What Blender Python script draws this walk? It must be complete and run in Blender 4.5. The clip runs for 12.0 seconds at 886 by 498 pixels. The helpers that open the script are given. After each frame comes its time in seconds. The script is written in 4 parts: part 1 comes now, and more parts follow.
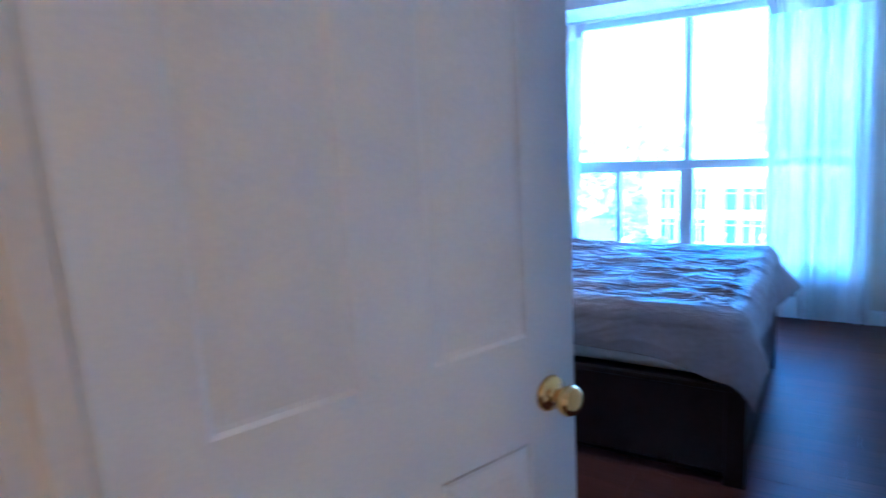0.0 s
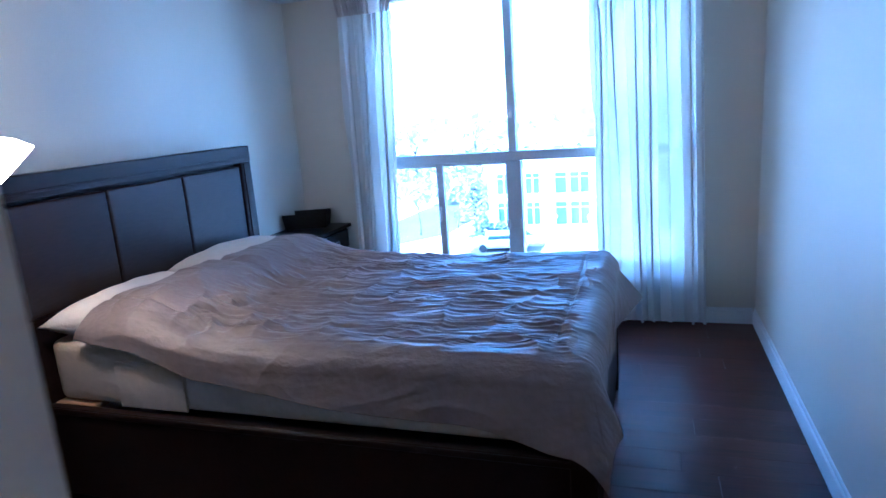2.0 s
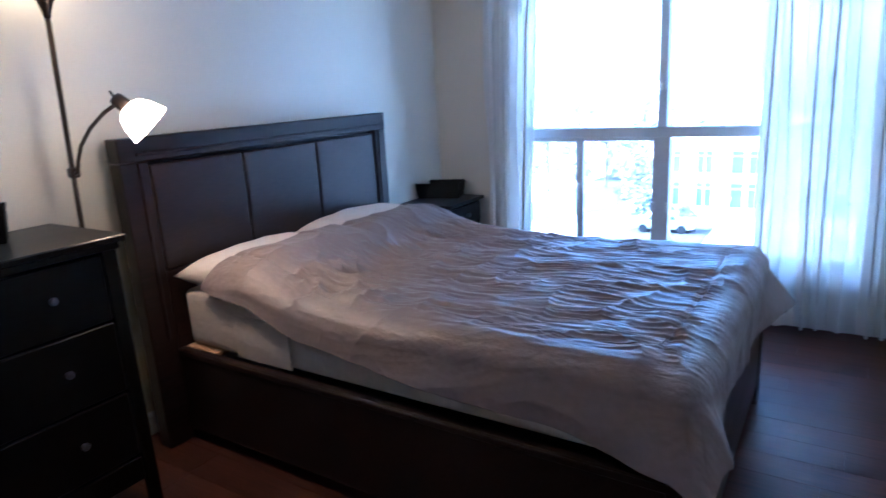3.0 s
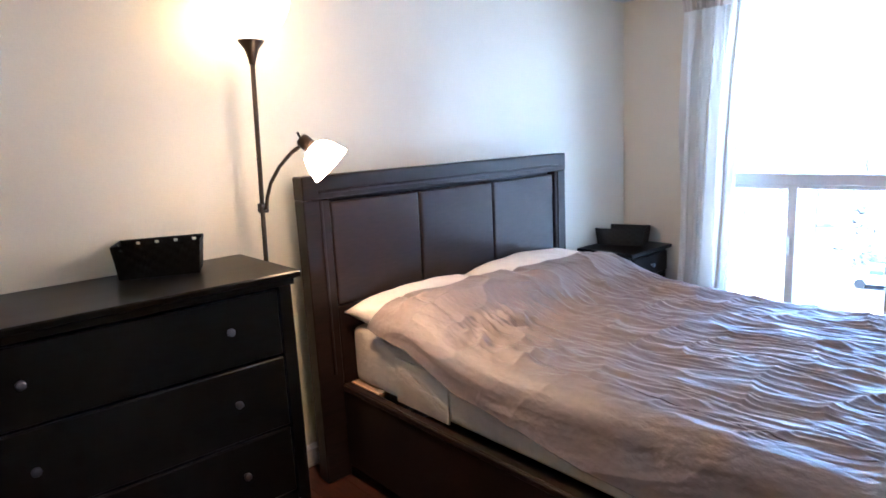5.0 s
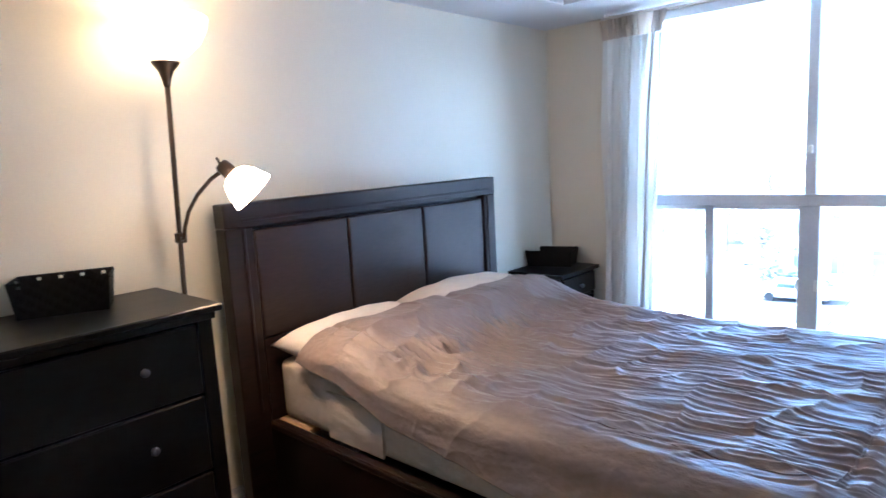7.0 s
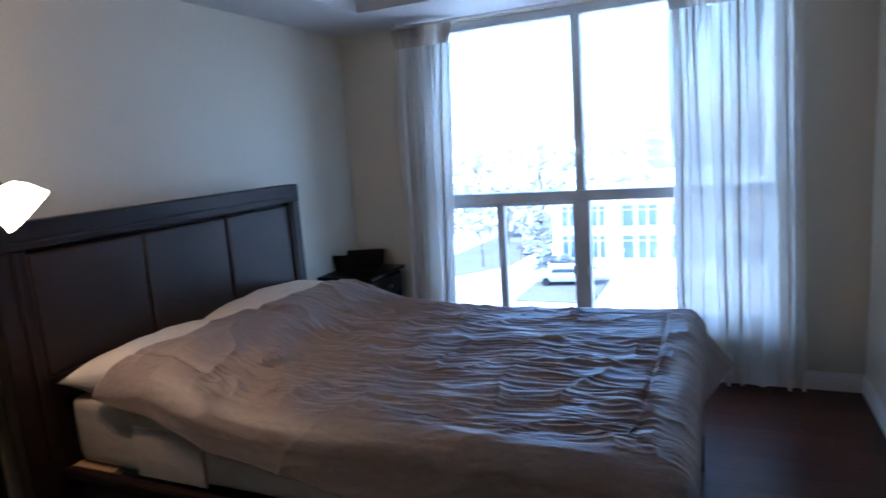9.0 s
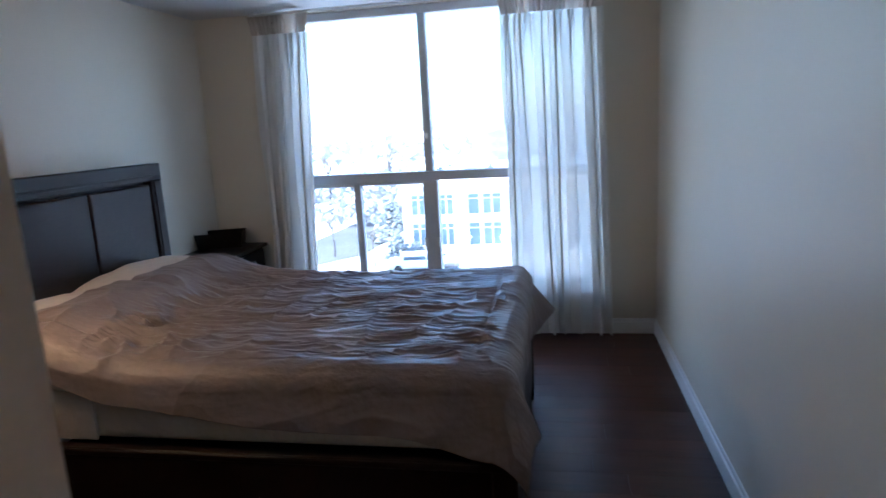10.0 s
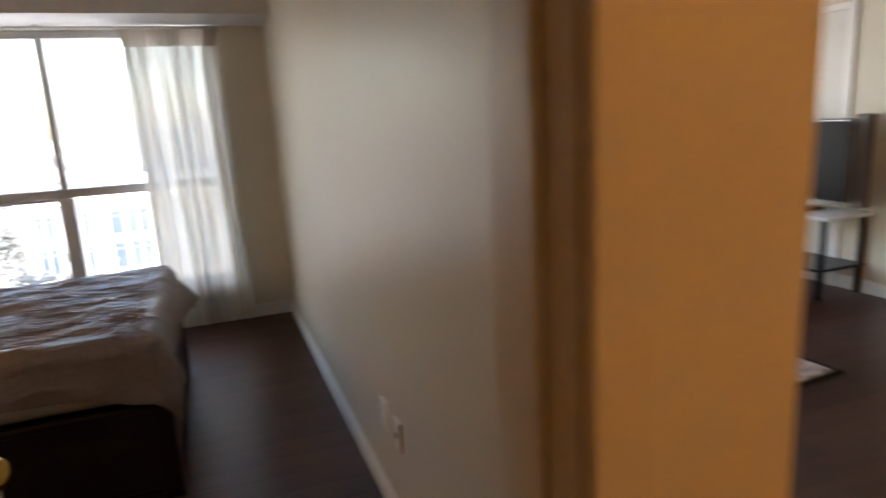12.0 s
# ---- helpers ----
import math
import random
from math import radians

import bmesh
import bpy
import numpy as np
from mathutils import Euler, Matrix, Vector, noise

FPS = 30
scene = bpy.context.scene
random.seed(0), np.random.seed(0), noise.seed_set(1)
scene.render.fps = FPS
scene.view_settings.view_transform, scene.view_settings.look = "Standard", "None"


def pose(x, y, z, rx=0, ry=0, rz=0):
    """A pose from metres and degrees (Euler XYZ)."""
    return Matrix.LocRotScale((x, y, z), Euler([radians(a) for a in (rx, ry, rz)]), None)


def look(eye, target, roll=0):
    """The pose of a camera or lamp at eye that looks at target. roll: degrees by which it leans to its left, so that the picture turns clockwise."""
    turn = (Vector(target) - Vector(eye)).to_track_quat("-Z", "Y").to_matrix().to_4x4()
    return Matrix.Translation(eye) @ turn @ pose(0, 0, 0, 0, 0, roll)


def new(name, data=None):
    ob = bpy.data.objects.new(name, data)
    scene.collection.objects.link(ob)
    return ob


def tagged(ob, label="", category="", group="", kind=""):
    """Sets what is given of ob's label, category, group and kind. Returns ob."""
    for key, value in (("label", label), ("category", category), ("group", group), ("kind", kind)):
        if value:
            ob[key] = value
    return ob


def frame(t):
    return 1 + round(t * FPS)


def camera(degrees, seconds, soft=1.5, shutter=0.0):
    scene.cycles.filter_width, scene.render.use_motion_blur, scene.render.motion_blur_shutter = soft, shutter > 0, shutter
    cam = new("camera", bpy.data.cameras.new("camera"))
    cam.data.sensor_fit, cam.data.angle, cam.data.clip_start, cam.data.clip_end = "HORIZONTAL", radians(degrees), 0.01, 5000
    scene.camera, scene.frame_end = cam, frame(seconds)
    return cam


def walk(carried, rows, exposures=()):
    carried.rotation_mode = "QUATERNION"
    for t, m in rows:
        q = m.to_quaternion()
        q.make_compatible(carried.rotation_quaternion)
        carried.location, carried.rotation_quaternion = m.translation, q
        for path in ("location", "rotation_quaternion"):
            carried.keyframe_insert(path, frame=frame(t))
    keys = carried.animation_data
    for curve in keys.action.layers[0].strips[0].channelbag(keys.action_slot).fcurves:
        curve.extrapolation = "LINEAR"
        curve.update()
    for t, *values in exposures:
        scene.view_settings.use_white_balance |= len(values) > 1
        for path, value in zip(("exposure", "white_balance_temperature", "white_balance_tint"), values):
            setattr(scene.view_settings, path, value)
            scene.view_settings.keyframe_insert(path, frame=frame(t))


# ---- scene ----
cam = camera(70.8, 12.0, shutter=0.5)
PATH = [
    (0, (-0.498, -4.648, 1.389), (-1.555, -2.992, 1.012), -3.5),
    (0.3, (-0.544, -4.542, 1.369), (-1.374, -2.767, 0.97), -3.0),
    (0.6, (-0.555, -4.422, 1.365), (-1.28, -2.603, 0.958), -3.8),
    (0.9, (-0.568, -4.274, 1.36), (-1.189, -2.418, 0.948), -3.8),
    (1.2, (-0.577, -4.149, 1.379), (-1.153, -2.283, 0.948), -3.8),
    (1.5, (-0.584, -4.027, 1.391), (-1.159, -2.163, 0.949), -3.6),
    (2, (-0.607, -3.842, 1.362), (-1.226, -1.991, 0.923), -4.2),
    (2.5, (-0.554, -3.726, 1.36), (-1.358, -1.956, 0.891), -2.6),
    (3, (-0.51, -3.661, 1.351), (-1.571, -2.041, 0.853), -3.3),
    (3.5, (-0.548, -3.595, 1.335), (-1.741, -2.079, 0.808), -3.1),
    (5.5, (-0.613, -3.516, 1.383), (-2.133, -2.257, 1.062), -2.9),
    (6, (-0.613, -3.508, 1.387), (-2.096, -2.202, 1.08), -2.8),
    (6.5, (-0.62, -3.503, 1.379), (-2.069, -2.159, 1.076), -2.9),
    (7, (-0.646, -3.489, 1.37), (-1.99, -2.038, 1.072), -3.3),
    (9, (-0.681, -3.548, 1.385), (-1.487, -1.747, 1.056), -4.2),
    (9.5, (-0.657, -3.71, 1.371), (-1.18, -1.81, 1.028), -2.5),
    (10, (-0.614, -3.909, 1.357), (-0.968, -1.98, 0.967), -3.2),
    (10.5, (-0.569, -4.14, 1.325), (-0.693, -2.175, 0.975), -4.7),
    (11, (-0.563, -4.392, 1.418), (-0.433, -2.436, 1.019), -3.1),
    (11.4, (-0.536, -4.552, 1.388), (-0.264, -2.612, 0.983), -2.1),
    (11.6, (-0.528, -4.62, 1.388), (-0.162, -2.697, 0.981), -2.5),
    (11.8, (-0.511, -4.694, 1.406), (-0.008, -2.802, 0.998), -3.2),
    (12, (-0.498, -4.774, 1.432), (0.181, -2.941, 1.009), -3.1),
]
EXPOSURES = [
    (0.0, 4.75, 3250, 4), (0.6, 4.3, 3350, 4), (1.5, 4.1, 3600, 5), (2.5, 4.05, 3950, 8), (3.5, 4.5, 4500, 9),
    (5.5, 5.15, 5000, 9), (6.2, 4.9, 4900, 8), (7.0, 4.75, 4850, 7), (9.0, 3.3, 4700, 7), (9.5, 3.25, 4750, 7),
    (10.5, 3.3, 5750, 8), (12.0, 3.5, 7500, 12),
]
walk(cam, [(t, look(eye, target, roll)) for t, eye, target, roll in PATH], EXPOSURES)

# ---- world and light ----
world = bpy.data.worlds.new("sky")
scene.world = world
world.use_nodes = True
wn, wl = world.node_tree.nodes, world.node_tree.links
sky = wn.new("ShaderNodeTexSky")
sky.sky_type, sky.sun_disc = "NISHITA", False
sky.sun_elevation, sky.sun_rotation = radians(34), radians(260)
sky.air_density, sky.dust_density, sky.ozone_density = 1.0, 2.0, 2.5
wl.new(sky.outputs["Color"], wn["Background"].inputs["Color"])
wn["Background"].inputs["Strength"].default_value = 0.15
sun = new("sun", bpy.data.lights.new("sun", "SUN"))
sun.data.energy, sun.data.angle, sun.data.color = 2.5, radians(2), (1.0, 0.95, 0.88)
sun.matrix_world = look((-8.6, -1.5, 5.9), (0, 0, 0))


# ---- materials ----
def material(name, colour, rough=0.6, vary=0.06, fine=60.0, broad=2.5, bump=0.02, metal=0.0, stretch=(1, 1, 1), dark=None, random_tone=0.0, coat=0.0, spec=0.5, dist=0.01):
    """Colour with grain and broad wear, both as noise at real size."""
    m = bpy.data.materials.new(name)
    m.use_nodes = True
    n, l = m.node_tree.nodes, m.node_tree.links
    b = n["Principled BSDF"]
    co = n.new("ShaderNodeTexCoord")
    mp = n.new("ShaderNodeMapping")
    mp.inputs["Scale"].default_value = stretch
    l.new(co.outputs["Object"], mp.inputs["Vector"])
    n1, n2 = n.new("ShaderNodeTexNoise"), n.new("ShaderNodeTexNoise")
    n1.inputs["Scale"].default_value, n1.inputs["Detail"].default_value = fine, 6
    n2.inputs["Scale"].default_value, n2.inputs["Detail"].default_value = broad, 3
    for t in (n1, n2):
        l.new(mp.outputs["Vector"], t.inputs["Vector"])
    add = n.new("ShaderNodeMath")
    add.operation = "ADD"
    l.new(n1.outputs["Fac"], add.inputs[0])
    l.new(n2.outputs["Fac"], add.inputs[1])
    ramp = n.new("ShaderNodeMapRange")
    ramp.inputs["From Min"].default_value, ramp.inputs["From Max"].default_value = 0.65, 1.35
    l.new(add.outputs[0], ramp.inputs["Value"])
    mix = n.new("ShaderNodeMix")
    mix.data_type = "RGBA"
    lo = dark or [c * (1 - 2 * vary) for c in colour]
    mix.inputs["A"].default_value = (*lo, 1)
    mix.inputs["B"].default_value = (*[min(1, c * (1 + vary)) for c in colour], 1)
    l.new(ramp.outputs["Result"], mix.inputs["Factor"])
    out = mix.outputs["Result"]
    if random_tone:
        oi, hs, mr = n.new("ShaderNodeObjectInfo"), n.new("ShaderNodeHueSaturation"), n.new("ShaderNodeMapRange")
        mr.inputs["To Min"].default_value, mr.inputs["To Max"].default_value = 1 - random_tone, 1 + random_tone
        l.new(oi.outputs["Random"], mr.inputs["Value"])
        l.new(mr.outputs["Result"], hs.inputs["Value"])
        l.new(out, hs.inputs["Color"])
        out = hs.outputs["Color"]
    l.new(out, b.inputs["Base Color"])
    rr = n.new("ShaderNodeMapRange")
    rr.inputs["To Min"].default_value, rr.inputs["To Max"].default_value = max(0.02, rough - 0.08), min(1, rough + 0.08)
    l.new(n2.outputs["Fac"], rr.inputs["Value"])
    l.new(rr.outputs["Result"], b.inputs["Roughness"])
    b.inputs["Metallic"].default_value = metal
    b.inputs["Coat Weight"].default_value = coat
    b.inputs["Specular IOR Level"].default_value = spec
    if bump:
        bp = n.new("ShaderNodeBump")
        bp.inputs["Strength"].default_value, bp.inputs["Distance"].default_value = bump, dist
        l.new(n1.outputs["Fac"], bp.inputs["Height"])
        l.new(bp.outputs["Normal"], b.inputs["Normal"])
    return m


def glass_material(name):
    m = bpy.data.materials.new(name)
    m.use_nodes = True
    b = m.node_tree.nodes["Principled BSDF"]
    b.inputs["Base Color"].default_value = (0.97, 0.99, 1, 1)
    b.inputs["Roughness"].default_value = 0.0
    b.inputs["Transmission Weight"].default_value = 1.0
    b.inputs["IOR"].default_value = 1.01
    return m


def glow_material(name, colour, strength):
    m = bpy.data.materials.new(name)
    m.use_nodes = True
    b = m.node_tree.nodes["Principled BSDF"]
    b.inputs["Base Color"].default_value = (0.85, 0.83, 0.78, 1)
    b.inputs["Roughness"].default_value = 0.35
    b.inputs["Emission Color"].default_value = (*colour, 1)
    b.inputs["Emission Strength"].default_value = strength
    return m


def sheer_material(name, colour, clear):
    """Thin cloth: lets light through, partly as haze and partly straight."""
    m = bpy.data.materials.new(name)
    m.use_nodes = True
    n, l = m.node_tree.nodes, m.node_tree.links
    n.remove(n["Principled BSDF"])
    d, t, c = n.new("ShaderNodeBsdfDiffuse"), n.new("ShaderNodeBsdfTranslucent"), n.new("ShaderNodeBsdfTransparent")
    co, w = n.new("ShaderNodeTexCoord"), n.new("ShaderNodeTexNoise")
    w.inputs["Scale"].default_value = 260
    l.new(co.outputs["Object"], w.inputs["Vector"])
    mr = n.new("ShaderNodeMapRange")
    mr.inputs["To Min"].default_value, mr.inputs["To Max"].default_value = clear * 0.5, clear * 1.5
    l.new(w.outputs["Fac"], mr.inputs["Value"])
    for s in (d, t):
        s.inputs["Color"].default_value = (*colour, 1)
    m1, m2 = n.new("ShaderNodeMixShader"), n.new("ShaderNodeMixShader")
    m1.inputs[0].default_value = 0.29
    l.new(d.outputs[0], m1.inputs[1])
    l.new(t.outputs[0], m1.inputs[2])
    l.new(mr.outputs["Result"], m2.inputs[0])
    l.new(m1.outputs[0], m2.inputs[1])
    l.new(c.outputs[0], m2.inputs[2])
    l.new(m2.outputs[0], n["Material Output"].inputs["Surface"])
    return m


WALL = material("wall_paint", (0.69, 0.635, 0.52), 0.42, 0.03, 180, 1.2, 0.05)
CEIL = material("ceiling_paint", (0.62, 0.61, 0.595), 0.9, 0.03, 220, 1.5, 0.15)
TRIM = material("trim_paint", (0.80, 0.80, 0.78), 0.4, 0.03, 90, 2, 0.02)
CASING = material("casing_paint", (0.66, 0.60, 0.49), 0.4, 0.03, 90, 2, 0.02)
DOORPAINT = material("door_paint", (0.66, 0.65, 0.62), 0.45, 0.04, 140, 2.2, 0.04)
PLANK = material("dark_laminate", (0.078, 0.026, 0.017), 0.31, 0.25, 55, 5, 0.05, spec=0.37, stretch=(0.12, 1.6, 1), dark=(0.022, 0.009, 0.007), random_tone=0.25)
SUBFLOOR = material("subfloor", (0.02, 0.015, 0.012), 0.9)
BEDWOOD = material("espresso_wood", (0.016, 0.007, 0.0055), 0.40, 0.2, 70, 4, 0.04, spec=0.30, stretch=(1.5, 0.12, 1.5), dark=(0.004, 0.0025, 0.0025))
BEDLEATHER = material("padded_panel", (0.018, 0.009, 0.0075), 0.40, 0.3, 90, 3, 0.10, spec=0.32, stretch=(1, 0.2, 1))
BLACKWOOD = material("black_brown_wood", (0.0055, 0.0051, 0.0053), 0.34, 0.25, 60, 4, 0.03, stretch=(1, 0.15, 1), spec=0.2)
PINE = material("raw_pine_board", (0.45, 0.30, 0.17), 0.6, 0.12, 40, 4, 0.04, stretch=(0.2, 2, 2))
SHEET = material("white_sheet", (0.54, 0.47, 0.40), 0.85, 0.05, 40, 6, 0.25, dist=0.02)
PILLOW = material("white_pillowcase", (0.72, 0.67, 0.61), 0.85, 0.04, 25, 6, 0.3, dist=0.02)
DUVET = material("grey_mauve_cotton", (0.225, 0.180, 0.172), 0.46, 0.08, 38, 5, 0.30, spec=0.55, dist=0.012, stretch=(1.0, 1.9, 1))
DUVET.node_tree.nodes["Principled BSDF"].inputs["Sheen Weight"].default_value = 0.05
DUVET.node_tree.nodes["Principled BSDF"].inputs["Sheen Roughness"].default_value = 0.35
DUVET.node_tree.nodes["Principled BSDF"].inputs["Sheen Tint"].default_value = (0.80, 0.88, 1.0, 1)
dn, dl = DUVET.node_tree.nodes, DUVET.node_tree.links
crease, cmap = dn.new("ShaderNodeTexNoise"), dn.new("ShaderNodeMapping")
crease.noise_type = "RIDGED_MULTIFRACTAL"
crease.inputs["Scale"].default_value, crease.inputs["Detail"].default_value, crease.inputs["Distortion"].default_value = 11.0, 5.0, 0.5
cmap.inputs["Scale"].default_value, cmap.inputs["Rotation"].default_value = (0.62, 2.7, 1.0), (0, 0, -0.44)
dl.new(next(n for n in dn if n.type == "TEX_COORD").outputs["Object"], cmap.inputs["Vector"])
dl.new(cmap.outputs["Vector"], crease.inputs["Vector"])
cb = dn.new("ShaderNodeBump")
cb.inputs["Distance"].default_value = 0.008
weight, wmap = dn.new("ShaderNodeAttribute"), dn.new("ShaderNodeMapRange")
weight.attribute_name = "crease"
wmap.inputs["To Min"].default_value, wmap.inputs["To Max"].default_value = 0.14, 0.5
dl.new(weight.outputs["Fac"], wmap.inputs["Value"])
dl.new(wmap.outputs["Result"], cb.inputs["Strength"])
dl.new(crease.outputs["Fac"], cb.inputs["Height"])
dl.new(next(n for n in dn if n.type == "BUMP" and n != cb).outputs["Normal"], cb.inputs["Normal"])
dl.new(cb.outputs["Normal"], dn["Principled BSDF"].inputs["Normal"])
BASKETM = material("black_woven_strap", (0.010, 0.010, 0.011), 0.5, 0.2, 120, 8, 0.2)
LAMPMETAL = material("bronze_black_metal", (0.045, 0.030, 0.022), 0.4, 0.15, 60, 8, 0.02, metal=0.6)
KNOBM = material("brushed_steel", (0.24, 0.24, 0.26), 0.3, 0.1, 60, 8, 0.02, metal=0.9)
BRASS = material("polished_brass", (0.84, 0.53, 0.14), 0.16, 0.1, 60, 9, 0.01, metal=1.0)
FRAMEM = material("grey_window_frame", (0.66, 0.67, 0.69), 0.4, 0.05, 80, 3, 0.02)
PLASTIC = material("ivory_plastic", (0.82, 0.80, 0.72), 0.3, 0.03)
GLASS = glass_material("window_glass")
SHEER = sheer_material("sheer_curtain", (0.80, 0.79, 0.755), 0.07)
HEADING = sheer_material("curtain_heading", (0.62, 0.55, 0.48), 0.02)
BOWL = glow_material("lit_bowl_glass", (1.0, 0.62, 0.30), 0.36)
SHADE = glow_material("lit_shade_glass", (1.0, 0.62, 0.32), 2.6)
HALLGLOW = glow_material("lit_hall_glass", (1.0, 0.43, 0.10), 6.3)


# ---- mesh helpers ----
def empty(name, x, y, z, rz=0.0):
    ob = new(name)
    ob.matrix_world = pose(x, y, z, 0, 0, rz)
    ob.empty_display_size = 0.05
    return ob


def link(name, bm, mat, parent=None, smooth=False):
    me = bpy.data.meshes.new(name)
    bmesh.ops.recalc_face_normals(bm, faces=bm.faces)
    bm.to_mesh(me)
    bm.free()
    me.materials.append(mat)
    if smooth:
        me.polygons.foreach_set("use_smooth", [True] * len(me.polygons))
    ob = new(name, me)
    if parent:
        ob.parent = parent
    return ob


def part(name, bm, mat, parent, label="", smooth=False):
    ob = link(name, bm, mat, parent, smooth)
    return tagged(ob, label) if label else ob


def block(x0, x1, y0, y1, z0, z1, bevel=0.0, bm=None, segs=1):
    """A box with eased edges, added to bm."""
    b = bmesh.new()
    bmesh.ops.create_cube(b, size=1, matrix=Matrix.Translation(((x0 + x1) / 2, (y0 + y1) / 2, (z0 + z1) / 2)) @ Matrix.Diagonal((x1 - x0, y1 - y0, z1 - z0, 1)))
    if bevel:
        bmesh.ops.bevel(b, geom=b.edges, offset=bevel, segments=segs, affect="EDGES", profile=0.6)
    if bm is None:
        return b
    me = bpy.data.meshes.new("t")
    b.to_mesh(me)
    b.free()
    bm.from_mesh(me)
    bpy.data.meshes.remove(me)
    return bm


def lathe(profile, seg=32, bm=None, m=Matrix()):
    """A turned shape from (radius, height) pairs about z."""
    bm = bm or bmesh.new()
    rings = []
    for r, z in profile:
        rings.append([bm.verts.new(m @ Vector((r * math.cos(a), r * math.sin(a), z))) for a in (2 * math.pi * i / seg for i in range(seg))])
    for a, b in zip(rings, rings[1:]):
        for i in range(seg):
            bm.faces.new((a[i], a[(i + 1) % seg], b[(i + 1) % seg], b[i]))
    for ring, r in ((rings[0], profile[0][0]), (rings[-1], profile[-1][0])):
        if r > 1e-4:
            bm.faces.new(ring)
    bmesh.ops.remove_doubles(bm, verts=bm.verts, dist=1e-5)
    return bm


def tube(points, radius, seg=10, bm=None):
    """A round bar along points."""
    bm = bm or bmesh.new()
    pts = [Vector(p) for p in points]
    rings = []
    for i, p in enumerate(pts):
        d = (pts[min(i + 1, len(pts) - 1)] - pts[max(i - 1, 0)]).normalized()
        q = d.to_track_quat("Z", "Y")
        rings.append([bm.verts.new(p + q @ Vector((radius * math.cos(a), radius * math.sin(a), 0))) for a in (2 * math.pi * k / seg for k in range(seg))])
    for a, b in zip(rings, rings[1:]):
        for k in range(seg):
            bm.faces.new((a[k], a[(k + 1) % seg], b[(k + 1) % seg], b[k]))
    bm.faces.new(rings[0])
    bm.faces.new(rings[-1])
    return bm


def structure(name, bm, mat, label, category=""):
    return tagged(link(name, bm, mat), label, category or name.split("_")[0], kind="structure")


# ---- the rooms ----
XW, XE = -2.89, 0.0
YN, YS, YH = 0.0, -4.30, -4.42
ZS, ZC = 2.105, 2.46
WX0, WX1, WZ0, WZ1 = -2.32, -0.38, 0.30, 2.085
DX0, DX1, DZ = -1.15, -0.276, 2.03

bm = bmesh.new()
block(XW - 0.2, WX0, YN, YN + 0.2, -0.1, ZC, bm=bm)
block(WX1, XE + 0.1, YN, YN + 0.2, -0.1, ZC, bm=bm)
block(WX0, WX1, YN, YN + 0.2, -0.1, WZ0, bm=bm)
block(WX0, WX1, YN, YN + 0.2, WZ1, ZC, bm=bm)
structure("wall_north", bm, WALL, "cream painted wall around a wide window", "wall")
structure("wall_west", block(XW - 0.2, XW, YS - 0.12, YN, -0.1, ZC), WALL, "cream painted wall behind bed and chest of drawers", "wall")
# the partition to the living room has a clipped corner at the hall
bm = bmesh.new()
outline = [(0.0, 0.0), (0.0, YS + 0.002), (0.065, YS + 0.002), (0.10, YS + 0.037), (0.10, 0.0)]
lo = [bm.verts.new((x, y, -0.1)) for x, y in outline]
hi = [bm.verts.new((x, y, ZC)) for x, y in outline]
for i in range(len(outline)):
    j = (i + 1) % len(outline)
    bm.faces.new((lo[i], lo[j], hi[j], hi[i]))
bm.faces.new(lo), bm.faces.new(hi)
structure("wall_east", bm, WALL, "bare cream painted partition wall beside the bed", "wall")
bm = bmesh.new()
block(XW - 0.2, DX0 - 0.02, YH, YS, -0.1, ZC, bm=bm)
block(DX0 - 0.02, DX1 + 0.02, YH, YS, DZ + 0.02, ZC, bm=bm)
outline = [(DX1 + 0.02, YH), (-0.056, YH), (0.065, YS), (DX1 + 0.02, YS)]
lo = [bm.verts.new((x, y, -0.1)) for x, y in outline]
hi = [bm.verts.new((x, y, ZC)) for x, y in outline]
for i in range(4):
    j = (i + 1) % 4
    bm.faces.new((lo[i], lo[j], hi[j], hi[i]))
bm.faces.new(lo), bm.faces.new(hi)
structure("wall_south", bm, WALL, "cream painted wall with the bedroom doorway", "wall")

structure("ceiling", block(XW - 0.2, 4.9, -7.1, 0.2, ZC, ZC + 0.15), CEIL, "white painted ceiling over bedroom and hall", "ceiling")
bm = bmesh.new()
block(XW, XE, -0.52, YN, ZS, ZC - 0.001, bm=bm)
block(XW, -2.44, YS, -0.52, ZS, ZC - 0.001, bm=bm)
structure("ceiling_bulkhead", bm, CEIL, "white dropped bulkhead along window and headboard wall", "ceiling")

# hall and living room shell
structure("wall_hall_west", block(-1.75, -1.65, -7.0, YH, -0.1, ZC), WALL, "plain cream hall wall", "wall")
structure("wall_hall_south", block(-1.75, 4.9, -7.1, -7.0, -0.1, ZC), WALL, "plain cream wall closing the hall", "wall")
structure("wall_living_east", block(3.858, 4.0, -7.0, 0.2, -0.1, ZC), WALL, "plain white living room wall", "wall")
bm = bmesh.new()
block(0.10, 0.6, 0.0, 0.2, -0.1, ZC, bm=bm)
block(3.0, 3.858, 0.0, 0.2, -0.1, ZC, bm=bm)
block(0.6, 3.0, 0.0, 0.2, -0.1, 0.4, bm=bm)
block(0.6, 3.0, 0.0, 0.2, 2.1, ZC, bm=bm)
structure("wall_living_north", bm, WALL, "plain white living room wall with a window opening", "wall")
structure("floor", block(XW - 0.2, 4.75, -7.1, 0.2, -0.12, -0.006), SUBFLOOR, "dark reddish brown laminate plank floor", "floor")


